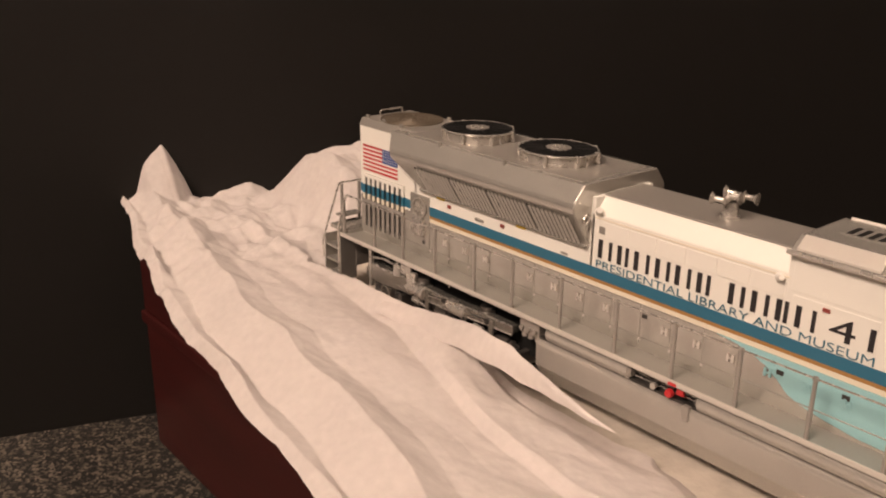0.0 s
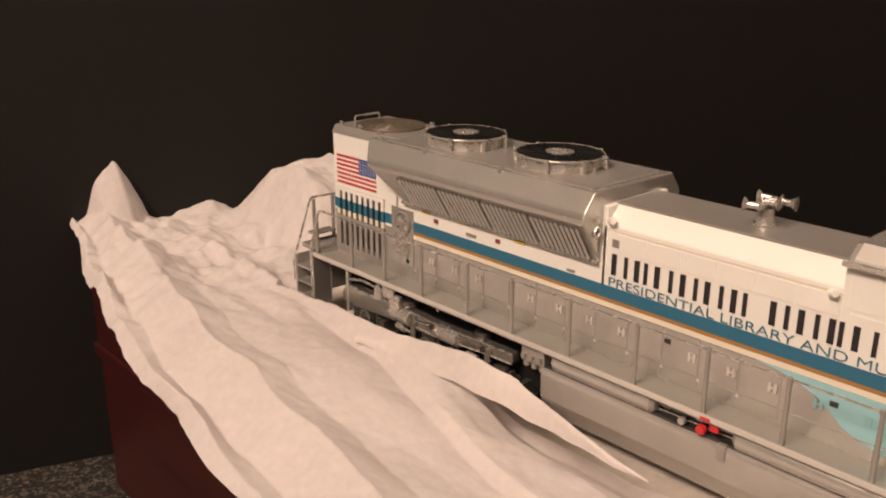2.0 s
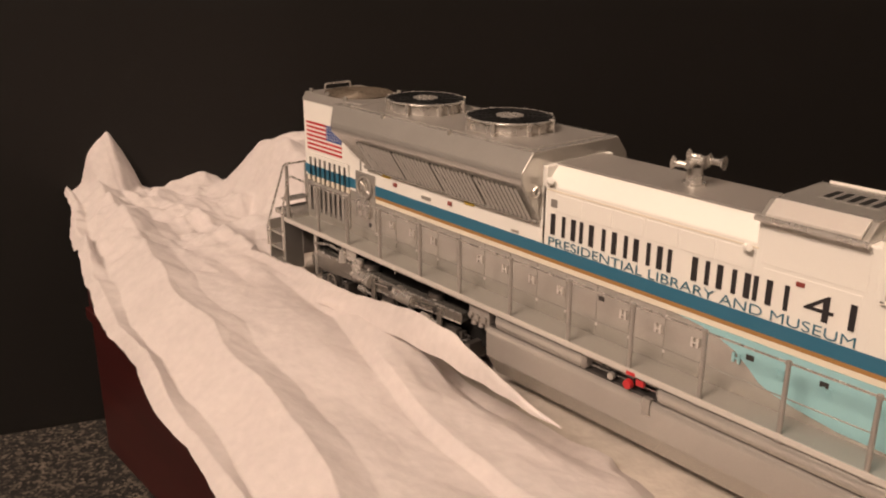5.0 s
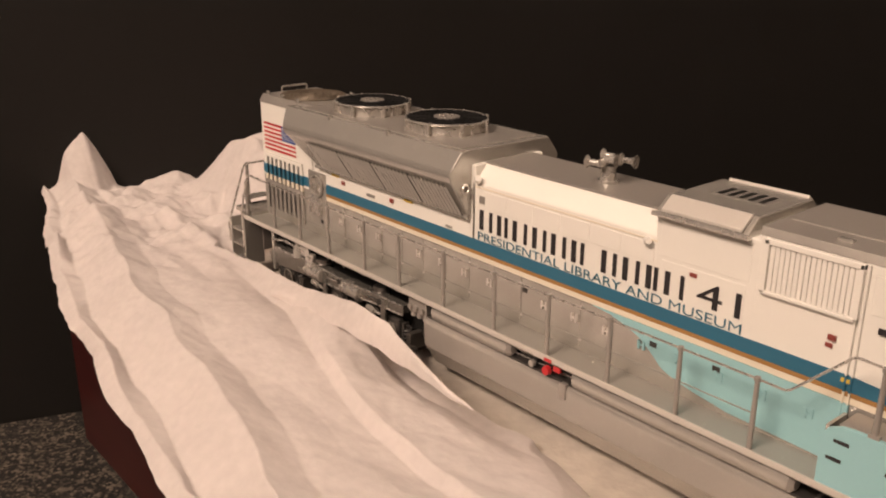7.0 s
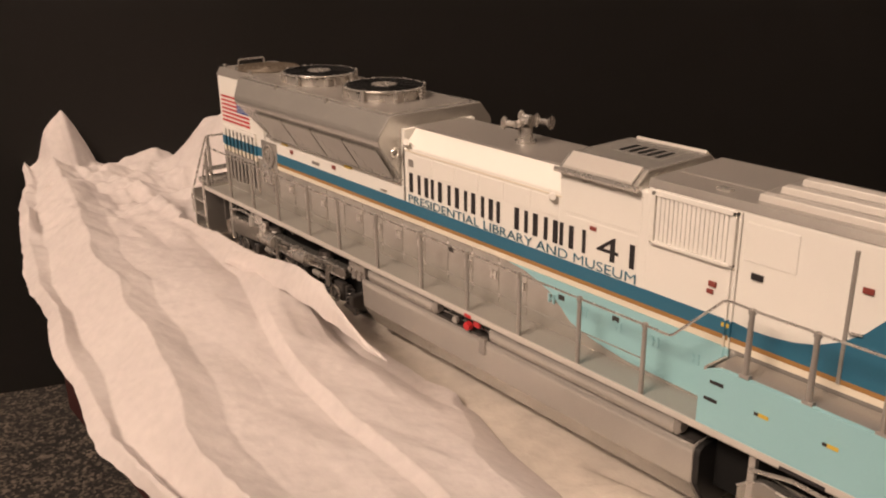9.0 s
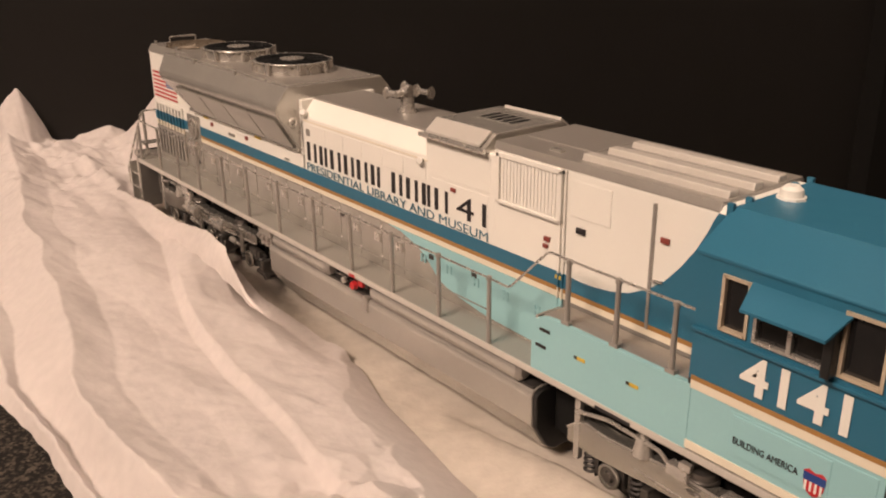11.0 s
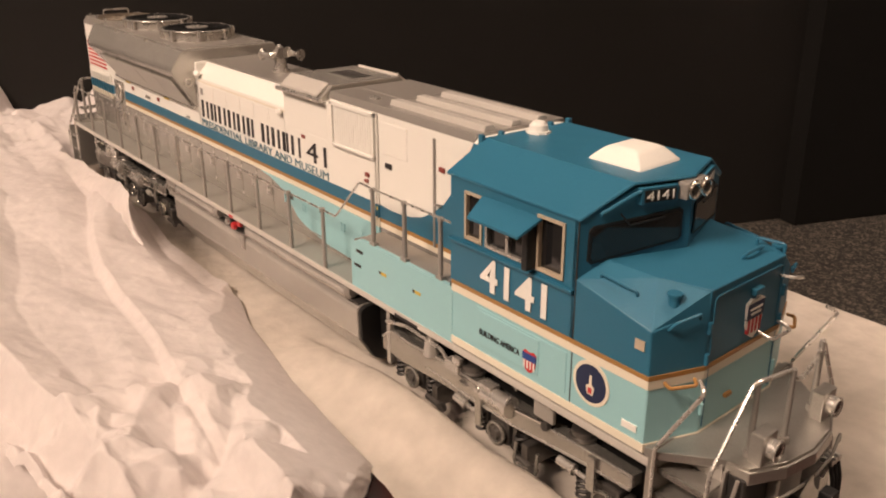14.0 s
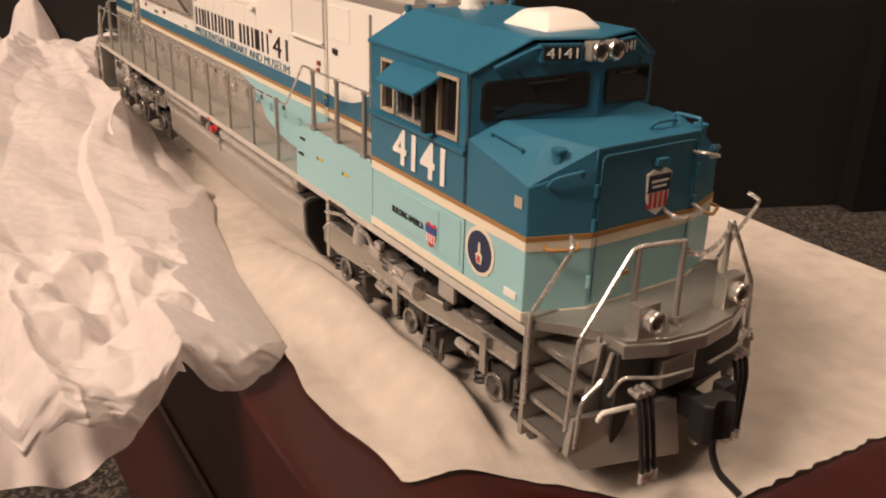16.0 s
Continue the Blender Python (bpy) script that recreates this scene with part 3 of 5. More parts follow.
for xx in (-165, -141):
    part("lifting_tab", box(B(), xx, xx + 0.8, -14.6, -13.6, 52.4, 53.6, 0.15), SILVER, housing)
lug = ring(B(), (-114.9, -13.2, 45.0), 0.9, 0.25, 0, 16, 6)
part("lifting_eye", lug, BRIGHT, housing, "bright lifting eye")

def fan(cx):
    h = part("radiator_fan", rod(B(), (cx, 0, 52.1), (cx, 0, 55.7), 9.7, seg=16), BRIGHT, loco, "silver drum fan with black top grille")
    g = ring(B(), (cx, 0, 55.7), 10.0, 0.28)
    part("rim", g, SILVER, h, smooth=True)
    part("fan_mouth", rod(B(), (cx, 0, 55.7), (cx, 0, 55.86), 9.8, seg=48), MATT, h, "black fan opening")
    gr = B()
    for r in (4.4, 5.5, 6.6, 7.7, 8.8):
        ring(gr, (cx, 0, 55.95), r, 0.13, 2, 40, 5)
    for k in range(12):
        a = 2 * math.pi * k / 12
        rod(gr, (cx + 3 * math.cos(a), 3 * math.sin(a), 55.95), (cx + 9.8 * math.cos(a), 9.8 * math.sin(a), 55.95), 0.13, seg=5)
    part("grille", gr, MATT, h, "black wire grille")
    part("hub", rod(B(), (cx, 0, 55.7), (cx, 0, 56.1), 3.2, seg=32), SILVER_DARK, h, "grey hub plate")
    hd = B()
    for k in range(6):
        a = 2 * math.pi * k / 6
        rod(hd, (cx + 1.5 * math.cos(a), 1.5 * math.sin(a), 56.0), (cx + 1.5 * math.cos(a), 1.5 * math.sin(a), 56.3), 0.45, seg=8)
    part("hub_bolts", hd, SILVER, h)
    for k in range(8):
        a = 2 * math.pi * (k + 0.5) / 8
        bm = box(B(), -0.7, 0.6, -0.45, 0.45, 52.1, 56.0, 0.15)
        bmesh.ops.transform(bm, matrix=Matrix.Translation((cx + 10.2 * math.cos(a), 10.2 * math.sin(a), 0)) @ Matrix.Rotation(a, 4, "Z"), verts=bm.verts)
        part("lug", bm, BRIGHT, h)
    hook = wire(B(), smooth_path([(cx + 11.2, -2.5, 53.0), (cx + 11.2, -2.5, 55.6), (cx + 9.4, -2.5, 55.8)]), 0.22)
    part("hook", hook, CHROME, h)


fan(-135.3), fan(-164.6)
cap = part("roof_mesh", rod(B(), (-193.0, 0, 53.2), (-193.0, 0, 53.6), 9.6, seg=40), BRASS, loco, "round brownish mesh cover")
cr = B()
for r in (1.6, 2.9, 4.2, 5.5, 6.8, 8.1, 9.5):
    ring(cr, (-193.0, 0, 53.65), r, 0.17, 2, 36, 5)
for k in range(8):
    a = math.pi * k / 8
    rod(cr, (-193.0 - 9.5 * math.cos(a), -9.5 * math.sin(a), 53.65), (-193.0 + 9.5 * math.cos(a), 9.5 * math.sin(a), 53.65), 0.14, seg=5)
rod(cr, (-193.0, 0, 53.6), (-193.0, 0, 54.1), 1.3, 1.1, 12)
part("wire_mesh", cr, BRASS, cap)
part("grab_iron", wire(B(), smooth_path([(-203.5, -4, 53.3), (-203.5, -4, 55.0), (-203.5, 5, 55.0), (-203.5, 5, 53.3)]), 0.28), BRIGHT, loco, "bright roof grab iron")
for xx, yy in ((-203.5, -8.8), (-186.5, -9.5), (-195, -9.2), (-186, 9)):
    part("lifting_tab", box(B(), xx - 0.7, xx + 0.7, yy - 0.3, yy + 0.3, 53.0, 54.3, 0.15), SILVER, loco)

# shoulder ends and horn
for s in (-1, 1):
    part("shoulder_knob", rod(B(), (-113.0, s * 11.2, 47.2), (-112.0, s * 12.1, 47.8), 0.9, 0.7), WHITE, loco)
    part("shoulder_knob", rod(B(), (-69.0, s * 11.4, 45.2), (-68.0, s * 12.3, 45.6), 0.8, 0.6), WHITE, loco)
    part("vent_mark", box(B(), -112.6, -110.9, *sorted((s * (Y - 0.1), s * (Y + 0.2))), 42.2, 43.8), SILVER_DARK, loco, "small grey vent")
    part("shoulder_seam", box(B(), -114, -67, *sorted((s * (Y - 0.1), s * (Y + 0.12))), 45.4, 45.65), CREAM, loco)
horn = part("horn", rod(rod(B(), (-87, 0, 50.2), (-87, 0, 53.6), 1.7, 1.5, 20), (-87, 0, 50.2), (-87, 0, 50.8), 2.3, 2.2, 20), BRIGHT, loco, "bright five-chime air horn", smooth=True)
part("crossarm", rod(B(), (-87, -3.3, 54.4), (-87, 3.3, 54.4), 0.75), BRIGHT, horn)
for yy, d, ln in ((-3.1, -1, 2.6), (-1.7, 1, 2.8), (0.2, 1, 2.4), (1.7, -1, 2.4), (3.2, 1, 3.8)):
    zz = 54.4 + (0.7 if abs(yy) < 2 else 0)
    bell = rod(B(), (-87, yy, zz), (-87 + d * ln * 0.75, yy + 0.4 * d, zz), 0.55, 0.65, 14)
    rod(bell, (-87 + d * ln * 0.75, yy + 0.4 * d, zz), (-87 + d * ln, yy + 0.5 * d, zz), 0.65, 1.35, 16)
    part("bell", bell, BRIGHT, horn, smooth=True)

# roof intake box with slots
ib = prism(B(), [(-12.2, 50.5), (-11.9, 51.3), (-8.9, 53.6), (8.9, 53.6), (11.9, 51.3), (12.2, 50.5)], 0, -67.2, -49.6, 0.3)
intake = part("roof_intake", ib, SILVER, loco, "silver roof intake with slots")
for s in (-1, 1):
    part("cover", prism(B(), [(s * 12.3, 51.4), (s * 12.2, 51.9), (s * 9.3, 54.0), (s * 9.0, 53.5)], 0, -66.0, -50.6, 0.1), SILL, intake, "pale sloping cover")
    part("side_rail", wire(B(), [(-67.6, s * 12.4, 50.9), (-49.2, s * 12.4, 50.9)], 0.5, 8), BRIGHT, intake)
first = part("slot", box(B(), -62.2, -61.1, -1.2, 4.0, 53.5, 53.72), BLACK, intake, "dark slot")
for k in range(1, 5):
    again(first, 1.95 * k)
part("slot_frame", box(B(), -63.0, -52.5, -1.8, 4.6, 53.4, 53.66, 0.08), SILVER, intake)

# platform beside the cab, walkway
for s in (-1, 1):
    side = [(-31.0, DECK), (-31.0, 26.8), (-30.3, 28.0), (-28.4, 28.9), (-26.8, 29.1), (0.2, 29.1), (0.2, DECK)]
    plat = part("platform", prism(B(), side, 1, *sorted((s * 17.2, s * 18.1))), AQUA, loco, "pale aqua side panel of the raised platform")
    part("tread", box(B(), -29.0, -0.2, *sorted((s * 11.4, s * 17.3)), 28.4, 28.95, 0.1), SILVER_DARK, plat, "grey tread plate")
    part("riser", box(B(), -30.9, -30.3, *sorted((s * 11.4, s * 17.3)), DECK - 0.2, 28.2, 0.1), SILVER, plat)
    for x, z, mat in ((-19.9, 24.6, YELLOW), (-9.4, 24.6, YELLOW), (-27.6, 26.6, INK), (-28.4, 23.6, INK)):
        part("notice", box(B(), x - 0.8, x + 0.8, *sorted((s * 18.0, s * 18.22)), z - 0.28, z + 0.28), mat, plat, "small printed notice")
        part("notice", box(B(), x - 1.5, x - 0.8, *sorted((s * 18.0, s * 18.22)), z - 0.24, z + 0.24), DARK, plat, "small printed notice")
    part("sill_marking", box(B(), -16.5, -9.5, *sorted((s * 18.2, s * 18.33)), 17.7, 18.3), INK, loco, "small dark marking")

# handrails
def stanchion(x, z0, z1, s):
    bm = rod(B(), (0, 0, z0), (0, 0, z1), 0.5, 0.4, 10)
    rod(bm, (0, 0, z1 - 0.3), (0, 0, z1 + 0.35), 0.62, 0.5, 10)
    box(bm, -0.8, 0.8, -0.5, 0.5, z0, z0 + 0.8)
    bmesh.ops.translate(bm, vec=(x, s * 17.5, 0), verts=bm.verts)
    return part("stanchion", bm, SILVER_DARK, loco, smooth=True)


posts = [-176.5, -162.6, -147.0, -133.2, -117.4, -101.2, -86.2, -71.2, -56.3, -42.2]
for s in (-1, 1):
    for x in posts:
        stanchion(x, 17.4, 31.0, s)
    for x in (-23.8, -13.9, -3.6):
        stanchion(x, 28.9, 39.6, s)
    part("handrail", wire(B(), smooth_path([(-196, s * 17.5, 31.0), (-42.2, s * 17.5, 31.0), (-37.2, s * 17.5, 30.9), (-28.2, s * 17.5, 40.0), (-23.8, s * 17.5, 39.8), (-0.3, s * 17.5, 39.8)]), 0.21), BRIGHT, loco)
    part("midrail", wire(B(), [(-190, s * 17.5, 25.0), (-42.2, s * 17.5, 25.0)], 0.13, 6), SILVER, loco)
    stanchion(-190.0, 17.4, 31.0, s)

# fuel tank and air tanks
tank_prof = [(-15.4, 13.7), (-16.6, 13.2), (-16.95, 12.3), (-16.7, 6.6), (-13.2, 1.4), (-11.5, 0.6)]
tank_prof += [(-y, z) for y, z in tank_prof[::-1]]
tank = part("fuel_tank", prism(B(), tank_prof, 0, -125.0, -31.6, 0.35), SILVER, loco, "silver fuel tank")
end = [(y * 0.985, 7 + (z - 7) * 0.97) for y, z in tank_prof]
part("end_plate", prism(B(), end, 0, -31.8, -30.6, 0.3), BLACK, tank, "black end plate")
for s in (-1, 1):
    part("ledge", box(B(), -124.5, -32, *sorted((s * 11, s * 16.2)), 13.4, 13.9, 0.1), DARK, tank, "dark upper ledge")
    part("strap", box(B(), -82.9, -81.2, *sorted((s * 15.4, s * 17.3)), 10.6, 13.9, 0.2), SILVER_DARK, tank)
    for x0, x1 in ((-121.5, -97.5), (-79.5, -35.2)):
        r = part("air_reservoir", rod(B(), (x0, s * 15.6, 15.6), (x1, s * 15.6, 15.6), 2.0, seg=24), SILVER, loco, "silver air cylinder", smooth=True)
        part("cap", rod(B(), (x0 - 0.8, s * 15.6, 15.6), (x0, s * 15.6, 15.6), 1.2, 1.95, 24), SILVER_DARK, r, smooth=True)
        part("cap", rod(B(), (x1, s * 15.6, 15.6), (x1 + 0.8, s * 15.6, 15.6), 1.95, 1.2, 24), SILVER_DARK, r, smooth=True)
    part("valve_rack", box(B(), -96, -80.5, *sorted((s * 11, s * 14.5)), 13.9, 17.2, 0.2), DARK, loco, "dark valve rack")
    v = part("valve", rod(B(), (-86.4, s * 14.5, 15.1), (-86.4, s * 17.2, 15.1), 0.4), DARK, loco)
    part("red_cap", rod(B(), (-86.4, s * 16.6, 15.1), (-86.4, s * 17.6, 15.1), 1.0, 0.85, 18), RED, v, "round red cap", True)
    v = part("valve", rod(B(), (-90.6, s * 14.5, 15.0), (-90.6, s * 16.9, 15.0), 0.4), DARK, loco)
    part("grey_cap", rod(B(), (-90.6, s * 16.4, 15.0), (-90.6, s * 17.2, 15.0), 0.8, 0.7, 18), SILVER, v, "round grey cap", True)
    v = part("valve", rod(B(), (-83.9, s * 14.5, 16.3), (-83.9, s * 16.7, 16.3), 0.4), DARK, loco)
    part("red_box", box(B(), -84.8, -83.0, *sorted((s * 16.2, s * 17.1)), 15.5, 17.1, 0.25), RED, v, "small red box")
    part("notice", box(B(), -86.2, -84.2, *sorted((s * 18.2, s * 18.33)), 17.7, 18.4), RED, loco, "small red notice")
    pipes = B()
    for z in (14.4, 15.4, 16.4):
        wire(pipes, [(-97, s * 14.8, z), (-80, s * 14.8, z + 0.3)], 0.2, 6)
    part("pipework", pipes, BRIGHT, loco)
    g = B()
    box(g, -131, -124.5, *sorted((s * 12.5, s * 16.5)), 13.2, 17.0, 0.3)
    for k in range(3):
        rod(g, (-130 + 2.2 * k, s * 15.5, 12.0), (-130 + 2.2 * k, s * 15.5, 16.5), 0.8, seg=10)
        rod(g, (-130 + 2.2 * k, s * 17.2, 14.6), (-130 + 2.2 * k, s * 16.2, 14.6), 0.6, seg=10)
    part("valve_block", g, SILVER_DARK, loco)

# trucks
def truck(cx, front):
    base = part("truck", box(B(), cx - 26, cx + 26, -6, 6, 7.5, 11.0, 0.3), DARK, loco, "six-wheeled silver truck")
    for s in (-1, 1):
        def yy(a, b):
            return sorted((s * a, s * b))
        fr = [(-33, 10.2), (-31, 11.8), (-29, 12.6), (-24, 12.0), (-14, 12.8), (-4, 12.5), (4, 12.3), (12, 12.5), (21, 12.8), (29.5, 13.0), (29.5, 10.8),
              (19, 10.2), (8, 9.3), (-3, 8.4), (-15, 8.0), (-27, 7.2), (-33, 7.4)]
        part("side_frame", prism(B(), [(cx + a, b) for a, b in fr], 1, *yy(13.4, 15.9), 0.3), TRUCK, base)
        part("frame_lip", wire(B(), [(cx + a, s * 15.85, b - 0.15) for a, b in fr[:10]], 0.2, 6), BRIGHT, base)
        for ax in (-24, 0, 24):
            wb = rod(B(), (cx + ax, s * 7.4, 4.6), (cx + ax, s * 9.6, 4.6), 6.1, seg=32)
            rod(wb, (cx + ax, s * 6.9, 4.6), (cx + ax, s * 7.4, 4.6), 6.9, seg=32)
            rod(wb, (cx + ax, s * 9.6, 4.6), (cx + ax, s * 12.6, 4.6), 1.3, seg=12)
            part("wheel", wb, STEEL, base, "dark steel wheel", True)
            jb = box(B(), cx + ax - 2.4, cx + ax + 2.4, *yy(12.4, 14.6), 3.0, 7.8, 0.5)
            rod(jb, (cx + ax, s * 14.4, 4.9), (cx + ax, s * 15.4, 4.9), 2.0, 1.7, 20)
            rod(jb, (cx + ax, s * 15.4, 4.9), (cx + ax, s * 15.9, 4.9), 1.0, 0.8, 14)
            for d in (-3.6, 3.6):
                box(jb, cx + ax + d - 0.5, cx + ax + d + 0.5, *yy(12.6, 14.4), 3.2, 7.6, 0.15)
            hub = part("axle_box", jb, GUN_SHADED, base)
            part("hub_ring", ring(B(), (cx + ax, s * 15.4, 4.9), 1.9, 0.36, 1, 28, 8), TRUCK, hub, smooth=True)
            for d in (-4.9, 4.9):
                turns = [(cx + ax + d + 1.1 * math.cos(k * 0.6), s * 14.0 + 1.1 * math.sin(k * 0.6), 2.6 + 0.09 * k) for k in range(48)]
                part("coil_spring", wire(B(), turns, 0.3, 5), DARK, base, "dark coil spring")
            bs = box(B(), cx + ax + 6.4, cx + ax + 8.0, *yy(8.0, 15.6), 2.2, 6.4, 0.3)
            rod(bs, (cx + ax + 5.0, s * 15.6, 3.4), (cx + ax + 9.5, s * 15.6, 3.0), 0.6, seg=10)
            rod(bs, (cx + ax + 9.5, s * 15.2, 3.0), (cx + ax + 9.5, s * 16.2, 3.0), 0.9, seg=10)
            part("brake_shoe", bs, GUN_SHADED, base)
        for bx in ((0.8,) if front else (-8.0, 9.0)):
            zc = 12.1 if front else 10.6
            cyl = rod(B(), (cx + bx - 3.0, s * 16.2, zc), (cx + bx + 3.0, s * 16.2, zc), 1.6, seg=20)
            rod(cyl, (cx + bx + 3.0, s * 16.2, zc), (cx + bx + 3.7, s * 16.2, zc), 1.85, seg=20)
            rod(cyl, (cx + bx - 4.0, s * 16.2, zc), (cx + bx - 3.0, s * 16.2, zc), 0.9, 1.5, 20)
            box(cyl, cx + bx - 3.6, cx + bx - 0.4, *yy(15.0, 17.4), zc + 1.0, zc + 2.0, 0.2)
            rod(cyl, (cx + bx - 3.4, s * 17.2, zc + 0.6), (cx + bx - 3.4, s * 18.0, zc + 0.6), 0.5, seg=10)
            c = part("brake_cylinder", cyl, BRIGHT, base, "bright brake cylinder", True)
            part("push_rod", rod(B(), (cx + bx + 3.6, s * 16.2, zc), (cx + bx + 11.5, s * 16.2, zc + 0.8), 0.32), CHROME, c, "chrome rod")
            part("clevis", rod(B(), (cx + bx + 11.8, s * 15.9, zc + 0.8), (cx + bx + 11.8, s * 16.9, zc + 0.8), 0.75, seg=12), DARK, c, "dark clevis")
        part("hanger_plate", box(B(), cx + (9.7 if front else -15.5), cx + (14.0 if front else -11.0), *yy(15.6, 16.4), 13.6, 17.5, 0.2), SILVER, base)
        part("hanger_plate", box(B(), cx - 4.4, cx - 2.8, *yy(15.9, 16.6), 5.0, 12.2, 0.15), TRUCK, base)
        part("hanger_plate", box(B(), cx + 21.4, cx + 23.0, *yy(15.9, 16.6), 6.6, 12.4, 0.15), TRUCK, base)
        for x0, z0, x1, z1 in ((-10.0, 7.5, -4.6, 7.1), (15.4, 8.3, 21.2, 8.1)):
            a, b = Vector((cx + x0, s * 16.1, z0)), Vector((cx + x1, s * 16.1, z1))
            sh = rod(B(), a, a.lerp(b, 0.55), 0.8, seg=14)
            rod(sh, a.lerp(b, 0.5), b, 0.42, seg=10)
            rod(sh, a.lerp(b, 0.5), a.lerp(b, 0.58), 0.95, seg=14)
            part("shock_absorber", sh, BRIGHT, base, smooth=True)
        part("tab", prism(B(), [(cx + 4.2, 17.3), (cx + 6.2, 17.3), (cx + 5.4, 15.6)], 1, *yy(15.9, 16.3)), SILVER, base)
        part("junction_box", box(B(), cx - 10.4, cx - 8.4, *yy(15.6, 16.8), 14.2, 15.4, 0.2), BRIGHT, base)
        dp = rod(B(), (cx - 17.6, s * 15.6, 12.4), (cx - 17.6, s * 15.6, 15.6), 1.7, 1.2, 18)
        rod(dp, (cx - 17.6, s * 15.6, 15.6), (cx - 17.6, s * 15.6, 17.4), 0.7, 0.6, 12)
        part("damper", dp, SILVER, base, smooth=True)
        for d, r in ((-8.0, 2.3), (18.0, 1.9)):
            cup = rod(B(), (cx + d, s * 13.6, 10.0), (cx + d, s * 13.6, 14.2), r, r, 22)
            for k in range(3):
                ring(cup, (cx + d, s * 13.6, 11 + k), r + 0.1, 0.3, 2, 22, 6)
            part("spring_seat", cup, GUN_SHADED, base, "dark rubber spring seat", True)
        part("lever", wire(B(), smooth_path([(cx - 31, s * 16.2, 14.0), (cx - 24, s * 16.4, 15.6), (cx - 14, s * 16.2, 15.0), (cx - 12, s * 15.6, 12.5)]), 0.35), BRIGHT, base)
        pp = wire(B(), smooth_path([(cx - 20, s * 15.6, 9.4), (cx - 10, s * 15.8, 9.0), (cx + 4, s * 15.8, 8.8), (cx + 20, s * 15.8, 10.2), (cx + 29, s * 15.6, 10.4)]), 0.3)
        part("brake_pipe", pp, BRIGHT, base)
        part("foot_step", wire(B(), smooth_path([(cx + 5.5, s * 15.8, 6.4), (cx + 5.5, s * 16.2, 2.4), (cx + 10.5, s * 16.2, 2.2), (cx + 10.5, s * 15.8, 6.4)]), 0.35), TRUCK, base)
        bk = box(B(), cx - 12.6, cx - 8.8, *yy(14.8, 16.8), 12.2, 14.2, 0.3)
        part("bracket", bk, BRIGHT, base)
        up = box(B(), cx - 31.5, cx - 30.3, *yy(14.8, 16.0), 5.0, 16.8, 0.2)
        part("upright", up, SILVER, base)
    return base


truck(9.0, True)
truck(-163.5, False)

# ---- cab ----
CAB_END[0] = True
cab = part("cab", box(B(), 0, 27.4, -W + 0.6, W - 0.6, DECK, 20.4, 0.1), SILVER_DARK, loco, "teal and aqua cab")


def wall_with_openings(x0, x1, z0, z1, holes, ya, yb):
    bm = B()
    xs = sorted({x0, x1, *[v for h in holes for v in h[:2]]})
    zs = sorted({z0, z1, *[v for h in holes for v in h[2:]]})
    for a, b in zip(xs, xs[1:]):
        for c, d in zip(zs, zs[1:]):
            if not any(h[0] <= a and b <= h[1] and h[2] <= c and d <= h[3] for h in holes):
                box(bm, a, b, ya, yb, c, d)
    bmesh.ops.remove_doubles(bm, verts=bm.verts, dist=1e-4)
    seen = {}
    for f in list(bm.faces):
        key = tuple(round(c, 3) for c in f.calc_center_median())
        seen.setdefault(key, []).append(f)
    bmesh.ops.delete(bm, geom=[f for fs in seen.values() if len(fs) > 1 for f in fs], context="FACES_ONLY")
    return bm


